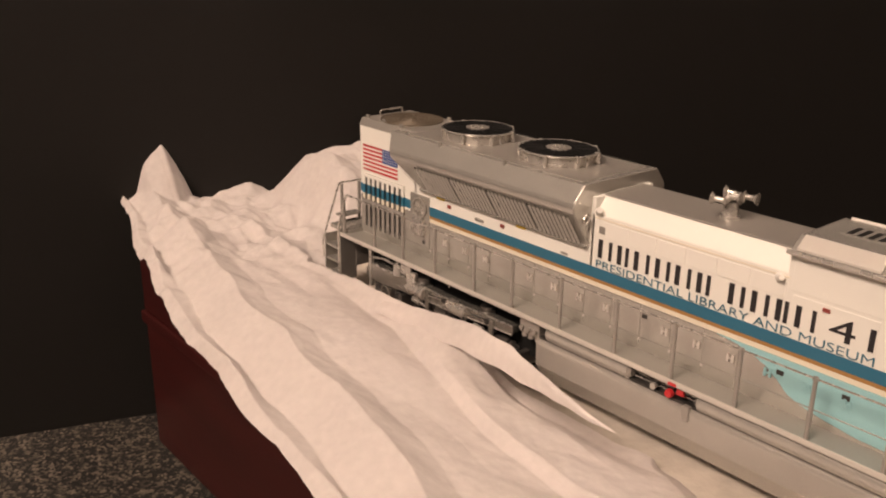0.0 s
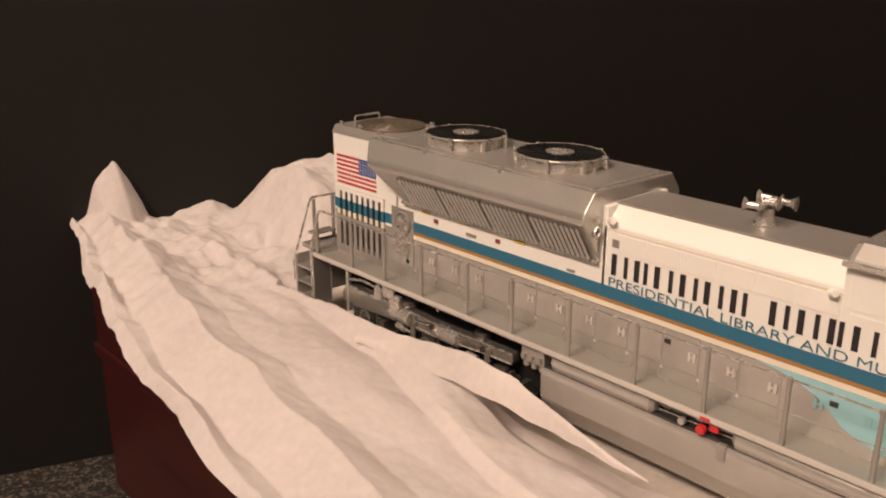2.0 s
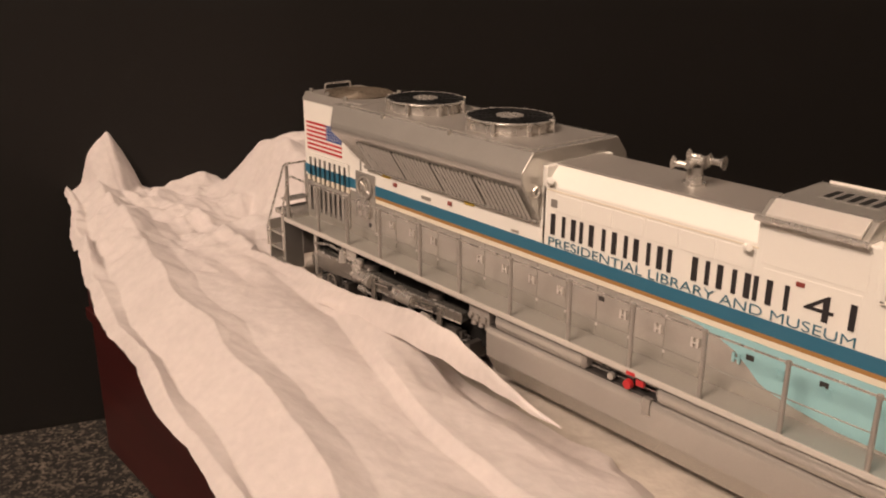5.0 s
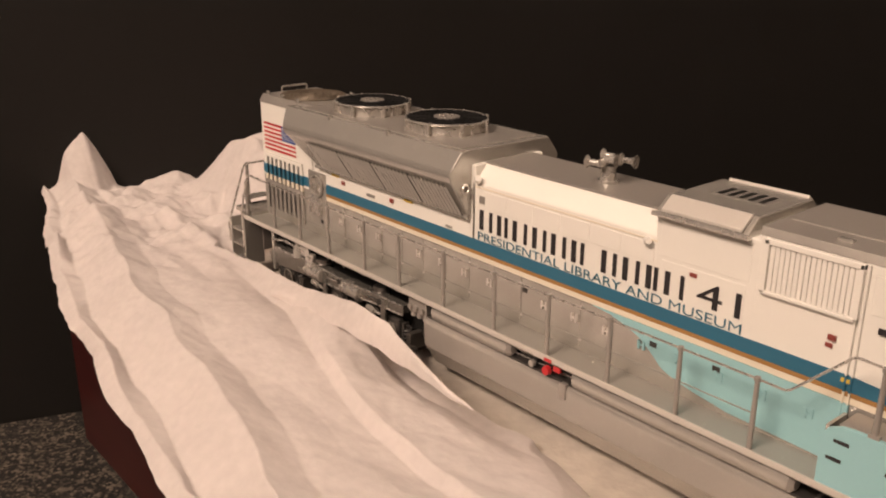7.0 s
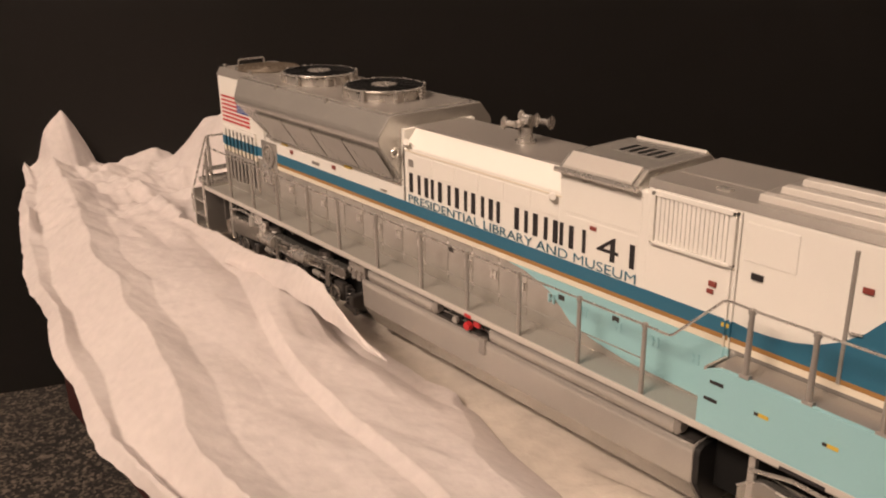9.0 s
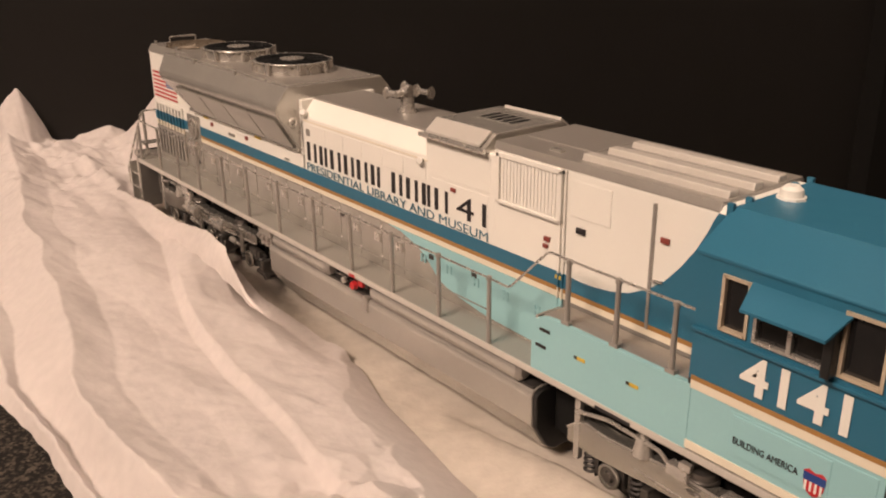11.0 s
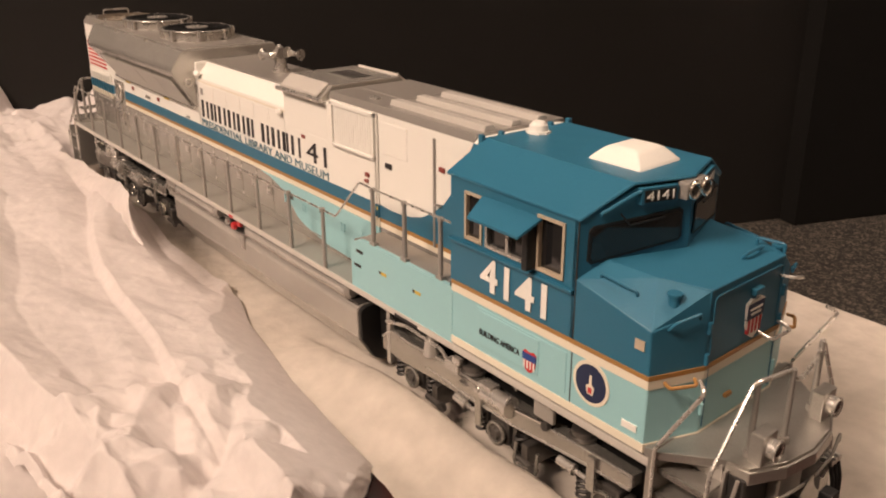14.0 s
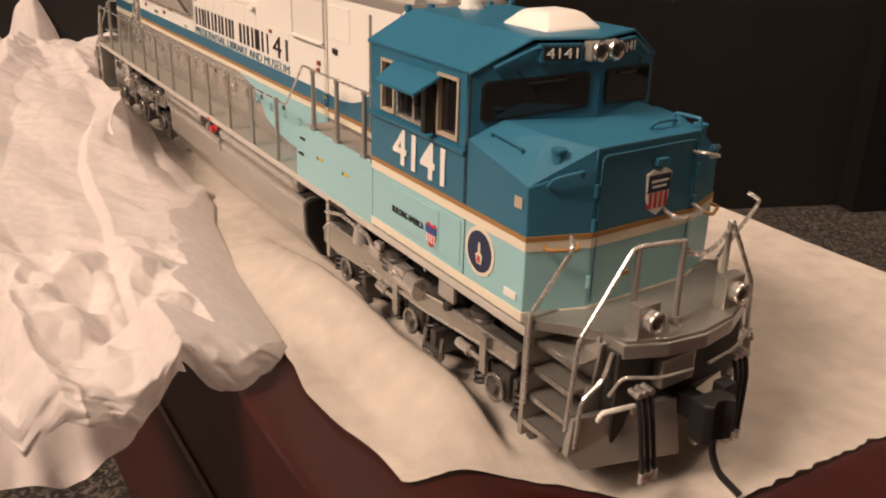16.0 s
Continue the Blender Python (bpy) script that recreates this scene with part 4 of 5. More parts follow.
WINDOWS = [(3.7, 7.3, 38.9, 46.1), (8.7, 18.2, 38.9, 45.2), (20.0, 24.9, 38.9, 46.7)]
for s in (-1, 1):
    ya, yb = sorted((s * (W - 0.8), s * W))
    part("side_wall", wall_with_openings(0, 27.6, 30.4, 48.2, WINDOWS, ya, yb), TEAL, cab, "teal cab side")
    part("lower_side", box(B(), 0, 27.4, ya, yb, 20.3, 30.5, 0.1), AQUA, cab, "pale aqua lower side")
    dp = part("equipment_door", box(B(), 6.6, 26.6, *sorted((s * (W - 0.1), s * (W + 0.12))), 21.4, 28.0, 0.1), AQUA, cab)
    part("door_leaf", box(B(), 7.2, 21.0, *sorted((s * W, s * (W + 0.26))), 21.8, 27.6, 0.1), AQUA, cab)
    for k, (a, b, c, d) in enumerate(WINDOWS):
        mat = TAN if k != 1 else BRIGHT
        w = part("window", box(B(), a, b, *sorted((s * (W - 0.75), s * (W - 0.55))), c, d), GLASS, cab, "smoked cab window")
        fr = B()
        t = 0.3
        o = sorted((s * (W - 0.5), s * (W + 0.3)))
        for e in ((a - t, a + 0.15, c - t, d + t), (b - 0.15, b + t, c - t, d + t), (a, b, c - t, c + 0.15), (a, b, d - 0.15, d + t)):
            box(fr, e[0], e[1], *o, e[2], e[3])
        if k == 1:
            box(fr, 13.1, 13.7, *o, c, d)
        part("window_frame", fr, mat, cab, "pale metal window frame")
    part("wind_deflector", box(B(), 18.4, 19.6, *sorted((s * W, s * (W + 2.2))), 38.6, 45.0, 0.2), BLACK, cab, "black wind deflector")
    part("sill_rail", box(B(), -0.3, 27.2, *sorted((s * W, s * (W + 0.6))), 37.3, 37.9, 0.15), TEAL, cab)
    vis = B()
    q = [(7.6, s * (W + 0.1), 46.2), (20.6, s * (W + 0.1), 46.2), (19.4, s * (W + 4.2), 43.9), (8.4, s * (W + 4.2), 43.9)]
    lo = [vis.verts.new(p) for p in q]
    hi = [vis.verts.new((p[0], p[1], p[2] + 0.4)) for p in q]
    vis.faces.new(lo), vis.faces.new(hi[::-1])
    for i in range(4):
        vis.faces.new((lo[i], hi[i], hi[(i + 1) % 4], lo[(i + 1) % 4]))
    part("sun_visor", vis, TEAL, cab, "teal sun visor")
    mm = Matrix.Translation((0, s * (W + 0.02), 0)) @ Matrix(((-s, 0, 0, 0), (0, 0, s, 0), (0, 1, 0, 0), (0, 0, 0, 1)))
    fl = (lambda a, b: (a, b)) if s < 0 else (lambda a, b: (-b, -a))
    a, b = fl(7.4, 22.2)
    lettering("number_lettering", "4141", a, b, 31.5, 36.9, 0, WHITE, cab, "white figures", m=Matrix.Translation((0, s * 0.1, 0)) @ mm, weight=0.022)
    a, b = fl(7.6, 17.0)
    lettering("inscription", "BUILDING AMERICA", a, b, 23.6, 24.6, 0, INK, cab, "small black capitals", m=Matrix.Translation((0, s * 0.28, 0)) @ mm)
    em = part("emblem", prism(B(), [(17.7, 24.9), (18.3, 25.3), (19.2, 25.0), (20.1, 25.3), (20.7, 24.9), (20.5, 22.9), (19.9, 22.0), (19.2, 21.7), (18.5, 22.0), (17.9, 22.9)], 1, *sorted((s * W, s * (W + 0.38)))), RED, cab, "small red and blue shield emblem")
    part("emblem_top", box(B(), 17.75, 20.65, *sorted((s * W, s * (W + 0.44))), 23.7, 24.8), FLAGBLUE, cab)
    stripes = B()
    for k in range(4):
        box(stripes, 18.0 + 0.68 * k, 18.3 + 0.68 * k, *sorted((s * W, s * (W + 0.42))), 22.3, 23.7)
    part("emblem_stripes", stripes, WHITE, cab)
    seal = part("seal", rod(B(), (31.5, s * (W - 0.1), 25.3), (31.5, s * (W + 0.16), 25.3), 3.4, seg=44), CREAM, cab, "round seal with cream rim and navy field")
    part("seal_field", rod(B(), (31.5, s * W, 25.3), (31.5, s * (W + 0.22), 25.3), 2.85, seg=44), NAVYDARK, cab)
    part("seal_device", prism(B(), [(31.0, 23.6), (30.7, 24.8), (31.25, 25.2), (31.3, 26.6), (31.7, 26.6), (31.75, 25.2), (32.3, 24.8), (32.0, 23.6)], 1, *sorted((s * W, s * (W + 0.28)))), CREAM, cab)
    part("seal_shield", box(B(), 31.15, 31.85, *sorted((s * W, s * (W + 0.34))), 23.8, 24.7), RED, cab)
    part("nose_marker", box(B(), 38.6, 40.2, *sorted((s * W, s * (W + 0.2))), 33.8, 35.2), TAN, cab, "small tan and red plate")
    part("builder_plate", box(B(), 37.4, 40.0, *sorted((s * W, s * (W + 0.2))), 21.6, 22.6), WHITE, cab)
    gap = box(B(), -0.35, 0.12, *sorted((s * (W - 0.5), s * (W + 0.06))), 19.2, 29.9)
    part("panel_gap", gap, BLACK, cab, "dark joint")
    gap = box(B(), 27.45, 27.65, *sorted((s * (W - 0.5), s * (W + 0.05))), 20.5, 48.0)
    part("panel_gap", gap, DARK, cab)
part("interior", box(B(), 1.0, 26.5, -16.6, 16.6, 20.5, 47.0), BLACK, cab, "dark cab interior")
part("rear_wall", prism(B(), [(-W + 0.1, 20.4), (-W + 0.1, 48.0), (-9.3, 51.7), (9.3, 51.7), (W - 0.1, 48.0), (W - 0.1, 20.4)], 0, -0.4, 0.6), TEAL, cab)

# cab front: two slanted windscreens meeting in the middle
FX = lambda y: 27.6 + (W - abs(y)) * 0.345


def front_face(points, out0, out1, s):
    """A plate on the slanted front: points are (distance across, height)."""
    bm = B()
    lo = [bm.verts.new((FX(y) + out0, s * y, z)) for y, z in points]
    hi = [bm.verts.new((FX(y) + out1, s * y, z)) for y, z in points]
    n = len(points)
    bm.faces.new(lo), bm.faces.new(hi[::-1])
    for i in range(n):
        bm.faces.new((lo[i], hi[i], hi[(i + 1) % n], lo[(i + 1) % n]))
    return bm


for s in (-1, 1):
    part("front_wall", front_face([(0, 30.4), (W, 30.4), (W, 48.0), (9.4, 51.6), (0, 51.6)], -0.8, 0.0, s), TEAL, cab)
    part("gasket", front_face([(1.5, 43.7), (2.0, 43.2), (16.0, 41.6), (16.6, 42.1), (16.5, 46.4), (15.9, 47.0), (2.0, 48.0), (1.5, 47.6)], -0.1, 0.22, s), BLACK, cab, "black rubber gasket", False)
    part("windscreen", front_face([(1.9, 43.9), (2.3, 43.6), (15.8, 42.1), (16.2, 42.5), (16.1, 46.2), (15.7, 46.6), (2.3, 47.6), (1.9, 47.3)], 0.0, 0.3, s), GLASS, cab, "smoked windscreen")
    part("wiper", wire(B(), [(FX(12) + 0.5, s * 12, 48.4), (FX(10.5) + 0.6, s * 10.5, 46.7), (FX(5) + 0.6, s * 5, 47.2)], 0.14, 6), BLACK, cab)
    part("rain_gutter", wire(B(), smooth_path([(FX(15.2) + 0.5, s * 15.2, 48.7), (FX(9.6) + 0.6, s * 9.6, 51.2), (FX(7) + 0.6, s * 7.0, 51.4)]), 0.3), TEAL, cab)
    nb = part("number_board", front_face([(3.4, 49.4), (9.2, 49.4), (9.2, 51.7), (3.4, 51.7)], 0.0, 0.9, s), TEAL, cab)
    part("board_face", front_face([(3.8, 49.7), (8.8, 49.7), (8.8, 51.4), (3.8, 51.4)], 0.8, 1.0, s), BLACK, cab, "black number board")
    ang = math.atan(0.345)
    c, d = math.cos(ang), math.sin(ang)
    # across direction runs towards the viewer's right as seen from the front
    if s < 0:
        mm = Matrix(((d, 0, c, FX(8.5) + 1.0), (c, 0, -d, -8.5), (0, 1, 0, 0), (0, 0, 0, 1)))
    else:
        mm = Matrix(((-d, 0, c, FX(4.1) + 1.0), (c, 0, d, 4.1), (0, 1, 0, 0), (0, 0, 0, 1)))
    lettering("number_lettering", "4141", 0, 4.6, 49.9, 51.2, 0, WHITE, cab, "white figures", m=mm)
hl = part("headlight", box(B(), 33.0, 34.8, -3.0, 3.0, 49.5, 52.0, 0.4), SILVER_DARK, cab, "twin headlight")
for yy in (-1.5, 1.5):
    part("lamp_ring", rod(ring(B(), (35.0, yy, 50.8), 1.15, 0.28, 0, 24, 8), (34.2, yy, 50.8), (35.0, yy, 50.8), 1.2, seg=20), CHROME, hl, "chrome lamp ring", True)
    part("lens", rod(B(), (34.9, yy, 50.8), (35.15, yy, 50.8), 0.95, 0.6, 20), LENS, hl, "clear lens")

# roof of the cab
rf = B()
ys = [(-18.25, 47.9), (-9.8, 52.1), (9.8, 52.1), (18.25, 47.9)]
tops, lows = [], []
for y, z in ys:
    a = rf.verts.new((-1.0, y, z)), rf.verts.new((FX(min(abs(y), 18)) + 0.25, y, z))
    tops.append((rf.verts.new((-1.0, y, z + 0.55)), rf.verts.new((FX(min(abs(y), 18)) + 0.1, y, z + 0.4))))
    lows.append(a)
mid_t = rf.verts.new((FX(0) + 0.1, 0, 52.5))
mid_l = rf.verts.new((FX(0) + 0.25, 0, 52.1))
for i in (0, 2):
    rf.faces.new((tops[i][0], tops[i][1], tops[i + 1][1], tops[i + 1][0]))
    rf.faces.new((lows[i][0], lows[i + 1][0], lows[i + 1][1], lows[i][1]))
    rf.faces.new((tops[i][1], lows[i][1], lows[i + 1][1], tops[i + 1][1]))
rf.faces.new((tops[1][0], tops[1][1], mid_t, tops[2][1], tops[2][0]))
rf.faces.new((lows[1][0], lows[2][0], lows[2][1], mid_l, lows[1][1]))
rf.faces.new((tops[1][1], lows[1][1], mid_l, mid_t)), rf.faces.new((mid_t, mid_l, lows[2][1], tops[2][1]))
rf.faces.new((tops[0][0], lows[0][0], lows[0][1], tops[0][1])), rf.faces.new((tops[3][1], lows[3][1], lows[3][0], tops[3][0]))
rf.faces.new([t[0] for t in tops] + [l[0] for l in lows[::-1]])
bmesh.ops.bevel(rf, geom=list(rf.edges), offset=0.16, segments=2, affect="EDGES", profile=0.6)
part("roof", rf, TEAL, cab, "teal cab roof")
for yy in (-10.5, -6, 6, 10.5):
    part("roof_bolt", box(B(), -1.6, -0.6, yy - 0.4, yy + 0.4, 51.2, 53.2, 0.15), TEAL, cab)
ac = B()
q0 = [(18.0, -5.3, 52.4), (28.2, -5.3, 52.4), (28.2, 5.3, 52.4), (18.0, 5.3, 52.4)]
q1 = [(18.2, -5.1, 52.8), (28.0, -5.1, 52.8), (28.0, 5.1, 52.8), (18.2, 5.1, 52.8)]
q2 = [(19.9, -3.6, 54.4), (26.3, -3.6, 54.4), (26.3, 3.6, 54.4), (19.9, 3.6, 54.4)]
q3 = [(20.8, -2.7, 54.8), (25.4, -2.7, 54.8), (25.4, 2.7, 54.8), (20.8, 2.7, 54.8)]
rings_ = [[ac.verts.new(p) for p in q] for q in (q0, q1, q2, q3)]
for a, b in zip(rings_, rings_[1:]):
    for i in range(4):
        ac.faces.new((a[i], a[(i + 1) % 4], b[(i + 1) % 4], b[i]))
ac.faces.new(rings_[0][::-1]), ac.faces.new(rings_[-1])
bmesh.ops.bevel(ac, geom=list(ac.edges), offset=0.35, segments=2, affect="EDGES", profile=0.6)
part("roof_unit", ac, WHITE, cab, "white roof air conditioner", True)
bc = rod(B(), (1.8, 0, 52.3), (1.8, 0, 53.0), 2.3, 2.2, 8)
rod(bc, (1.8, 0, 53.0), (1.8, 0, 54.0), 1.8, 1.6, 20)
rod(bc, (1.8, 0, 54.0), (1.8, 0, 54.5), 1.5, 1.0, 20)
part("beacon", bc, WHITE, cab, "white roof beacon", True)

# nose
nose = B()
def mir(p):
    return (p[0], -p[1], p[2])
A0, A1, B0, B1, C1, D1 = (27.4, -W, 39.6), (41.0, -W, 36.8), (27.4, -13.6, 42.0), (37.4, -12.4, 41.7), (44.2, -9.6, 41.3), (44.2, -9.6, 38.4)
E1, F1 = (44.3, -9.6, 30.3), (41.2, -W, 30.3)
G0 = (27.4, -W, 30.3)
vv = {}
def nv(p):
    k = tuple(round(c, 3) for c in p)
    if k not in vv:
        vv[k] = nose.verts.new(p)
    return vv[k]
def nf(*ps):
    nose.faces.new([nv(p) for p in ps])
for f in (lambda p: p, mir):
    nf(*[f(p) for p in (G0, F1, A1, A0)])
    nf(*[f(p) for p in (A0, A1, B1, B0)])
    nf(*[f(p) for p in (A1, D1, C1, B1)])
    nf(*[f(p) for p in (F1, E1, D1, A1)])
nf(B0, B1, C1, mir(C1), mir(B1), mir(B0))
nf(E1, mir(E1), mir(D1), mir(C1), C1, D1)
nf(G0, A0, B0, mir(B0), mir(A0), mir(G0))
nf(G0, mir(G0), mir(F1), mir(E1), E1, F1)
bmesh.ops.bevel(nose, geom=list(nose.edges), offset=0.22, segments=2, affect="EDGES", profile=0.6)
nose_ob = part("nose", nose, TEAL, loco, "teal faceted nose")
low = [(27.4, -W), (41.2, -W), (44.3, -9.6), (44.3, 9.6), (41.2, W), (27.4, W)]
part("lower_nose", prism(B(), low, 2, 20.4, 30.35, 0.2), AQUA, nose_ob, "pale aqua lower nose")


def band(z0, z1, out, mat, name):
    path = [(0.1, -W), (41.2, -W), (44.3, -9.6), (44.3, 9.6), (41.2, W), (0.1, W)]
    bm = B()
    rows = []
    for i, p in enumerate(path):
        n = Vector((0, 0, 0))
        for a, b in ((i - 1, i), (i, i + 1)):
            if 0 <= a and b < len(path):
                d = Vector((path[b][0] - path[a][0], path[b][1] - path[a][1], 0)).normalized()
                n += Vector((d.y, -d.x, 0))
        n.normalize()
        o = Vector((p[0], p[1], 0))
        rows.append([bm.verts.new(o + n * k + Vector((0, 0, z))) for k, z in ((-0.3, z0), (out, z0), (out, z1), (-0.3, z1))])
    for a, b in zip(rows, rows[1:]):
        for k in range(4):
            bm.faces.new((a[k], a[(k + 1) % 4], b[(k + 1) % 4], b[k]))
    bm.faces.new(rows[0]), bm.faces.new(rows[-1][::-1])
    return part(name, bm, mat, loco)


band(28.6, 29.95, 0.12, CREAM, "cream_stripe")
band(29.9, 30.55, 0.16, GOLD, "gold_stripe")
band(19.2, 20.45, 0.18, CREAM, "sill_trim")
# fittings on the nose
for s in (-1, 1):
    part("grab_rail", wire(B(), smooth_path([(30.5, s * 15.8, 39.8), (30.5, s * 16.2, 41.0), (36.5, s * 15.8, 40.3), (36.5, s * 15.2, 39.0)]), 0.22), TEAL, nose_ob)
    part("grab_rail", wire(B(), smooth_path([(42.2, s * 15.8, 36.9), (43.0, s * 15.6, 38.0), (44.4, s * 12.0, 38.8), (44.2, s * 11.8, 38.0)]), 0.24), TEAL, nose_ob)
    k = rod(B(), (41.0, s * 13.4, 38.4), (41.0, s * 13.4, 40.8), 0.8, 0.8, 14)
    rod(k, (41.0, s * 13.4, 40.6), (41.0, s * 13.4, 41.0), 1.05, 1.05, 14)
    part("cap_fitting", k, TEAL, nose_ob, smooth=True)
    part("step_handle", wire(B(), smooth_path([(42.4, s * 16.0, 29.5), (43.6, s * 16.4, 29.3), (45.4, s * 12.8, 29.3), (44.4, s * 12.0, 29.5)]), 0.26), GOLD, nose_ob)
    for z in (24.0, 31.5, 36.0):
        part("hinge", rod(B(), (44.4, s * 9.5, z - 0.8), (44.4, s * 9.5, z + 0.8), 0.32, seg=10), AQUA if z < 30 else TEAL, nose_ob)
part("top_rail", wire(B(), smooth_path([(39.5, 9.5, 41.3), (39.5, 9.5, 42.6), (43.6, 9.9, 42.6), (43.6, 9.9, 41.3)]), 0.25), TEAL, nose_ob)
part("top_rail", wire(B(), smooth_path([(40.8, 3.0, 41.3), (41.6, 3.0, 42.4), (41.6, 7.4, 42.4), (40.8, 7.4, 41.3)]), 0.25), TEAL, nose_ob)
part("door_seam", wire(B(), smooth_path([(44.35, -8.8, 21), (44.35, -8.8, 40.2), (44.35, 8.8, 40.2), (44.35, 8.8, 21)]), 0.11, 6), TEAL, nose_ob)
em = part("emblem", prism(B(), [(-0.5, 36.6), (0.7, 37.2), (1.8, 36.8), (2.9, 37.2), (4.1, 36.6), (3.8, 33.2), (3.0, 31.7), (1.8, 31.0), (0.6, 31.7), (-0.2, 33.2)], 0, 44.1, 44.6), WHITE, nose_ob, "red, white and navy shield emblem")
part("emblem_top", box(B(), 44.2, 44.68, -0.3, 3.9, 34.2, 36.5), NAVYDARK, em)
part("emblem_script", box(B(), 44.2, 44.74, 0.2, 3.4, 35.5, 35.8), WHITE, em)
part("emblem_script", box(B(), 44.2, 44.74, 0.5, 3.1, 34.8, 35.1), WHITE, em)
for k in range(4):
    part("emblem_stripe", box(B(), 44.2, 44.68, 0.1 + 0.98 * k, 0.6 + 0.98 * k, 32.0, 34.1), RED, em)
part("nose_lamp", box(B(), 44.1, 45.0, 0.6, 2.9, 37.7, 38.7, 0.2), TEAL, nose_ob)
part("grab_rail", wire(B(), smooth_path([(44.3, 8.2, 38.6), (46.4, 8.4, 38.8), (46.4, 11.5, 38.0), (44.6, 11.6, 37.4)]), 0.24), BRIGHT, nose_ob)
part("grab_rail", wire(B(), smooth_path([(44.3, 3.5, 31.4), (46.6, 3.6, 30.8), (46.6, 9.4, 30.6), (44.3, 9.4, 31.2)]), 0.28), BRIGHT, nose_ob)
part("door_latch", box(B(), 44.2, 44.8, -3.8, -2.2, 23.6, 24.2, 0.1), GOLD, nose_ob)

# front platform, steps and pilot
plan = [(41.5, -W), (43.0, -W), (50.6, -11.8), (53.6, -11.2), (56.0, -6.0), (56.8, 0), (56.0, 6.0), (53.6, 11.2), (50.6, 11.8), (43.0, W), (41.5, W)]
front_deck = part("front_platform", prism(B(), plan, 2, 19.0, 20.3, 0.15), END_SILVER, loco, "silver end platform")
lip = [(50.4, -11.9), (53.8, -11.5), (56.3, -6.1), (57.2, 0), (56.3, 6.1), (53.8, 11.5), (50.4, 11.9), (50.4, 10.5), (53.0, 10.2), (55.2, 5.5), (55.9, 0), (55.2, -5.5), (53.0, -10.2), (50.4, -10.5)]
part("anticlimber", prism(B(), lip, 2, 17.9, 19.8, 0.2), END_SILVER, front_deck, "curved end beam")
for s in (-1, 1):
    for k, z in enumerate((5.4, 9.2, 12.9, 16.5)):
        dx = 0.35 * k
        st = part("step", box(B(), 43.0, 50.6, *sorted((s * (12.4), s * (17.9 - 0.45 * k))), z, z + 0.55, 0.1), END_SILVER, loco)
        part("step_lip", box(B(), 43.0, 50.6, *sorted((s * (17.75 - 0.45 * k), s * (18.1 - 0.45 * k))), z - 0.1, z + 0.75, 0.08), TRUCK, st)
    part("step_back", box(B(), 43.0, 50.4, *sorted((s * 11.4, s * 12.4)), 4.5, 19.5, 0.1), SILVER_DARK, loco)
    part("step_side", box(B(), 42.2, 43.1, *sorted((s * 11.6, s * 18.2)), 3.6, 20.6, 0.15), END_SILVER, loco)
    part("step_rib", prism(B(), [(11.6 * s, 9.0), (15.4 * s, 9.6), (14.4 * s, 13.4), (13.4 * s, 13.6), (12.6 * s, 19.0), (11.6 * s, 19.0)], 0, 50.6, 51.1, 0.1), SILVER_DARK, loco)
    part("step_rail", wire(B(), smooth_path([(43.3, s * 18.2, 8.5), (43.3, s * 18.2, 21.0), (49.6, s * 17.6, 31.8), (48.0, s * 16.6, 32.6)]), 0.3), BRIGHT, loco, "bright handrail", True)
    part("step_rail", wire(B(), smooth_path([(51.0, s * 17.6, 8.5), (51.0, s * 16.6, 20.5), (51.6, s * 9.4, 30.8), (52.0, s * 8.4, 31.2)] + ([(53.0, -2.2, 31.0)] if s < 0 else [])), 0.33), BRIGHT, loco, "bright handrail", True)
    part("step_rail", wire(B(), smooth_path([(52.2, s * 17.0, 6.5), (52.2, s * 16.4, 13.0), (52.6, s * 13.5, 15.0), (52.8, s * 12.4, 18.6)]), 0.3), BRIGHT, loco, "bright handrail", True)
    for xx, yy in ((51.8, 8.6), (53.2, 2.0))[:2 if s < 0 else 1]:
        part("end_post", rod(rod(B(), (xx, s * yy, 20.2), (xx, s * yy, 31.2), 0.5, 0.42, 10), (xx, s * yy, 20.2), (xx, s * yy, 21.2), 0.9, 0.8, 10), SILVER_DARK, loco, smooth=True)
    dl = part("ditch_light", box(B(), 52.4, 54.4, *sorted((s * 6.3, s * 10.0)), 20.2, 24.6, 0.25), END_SILVER, loco, "silver boxed ditch light")
    part("lamp_ring", ring(rod(B(), (54.0, s * 8.1, 22.6), (55.6, s * 8.1, 22.6), 1.35, seg=20), (55.6, s * 8.1, 22.6), 1.25, 0.25, 0, 22, 8), BRIGHT, dl, smooth=True)
    part("lens", rod(B(), (55.5, s * 8.1, 22.6), (55.75, s * 8.1, 22.6), 1.05, 0.5, 20), LENS, dl)
    pl = B()
    q = [(52.0, s * 17.2, 10.4), (55.0, s * 1.6, 10.2), (56.6, s * 1.6, 2.8), (53.0, s * 16.4, 3.6), (52.2, s * 18.0, 5.6)]
    lo = [pl.verts.new(p) for p in q]
    hi = [pl.verts.new((p[0] - 1.0, p[1], p[2])) for p in q]
    pl.faces.new(lo), pl.faces.new(hi[::-1])
    for i in range(5):
        pl.faces.new((lo[i], hi[i], hi[(i + 1) % 5], lo[(i + 1) % 5]))
    plow = part("pilot_plate", pl, SILVER, loco, "silver snow pilot plate")
    part("grab_rail", wire(B(), smooth_path([(53.4, s * 14.4, 10.2), (54.0, s * 14.4, 11.6), (55.0, s * 9.4, 11.6), (54.6, s * 9.4, 10.2)]), 0.36), WHITE, plow, "white grab bar")
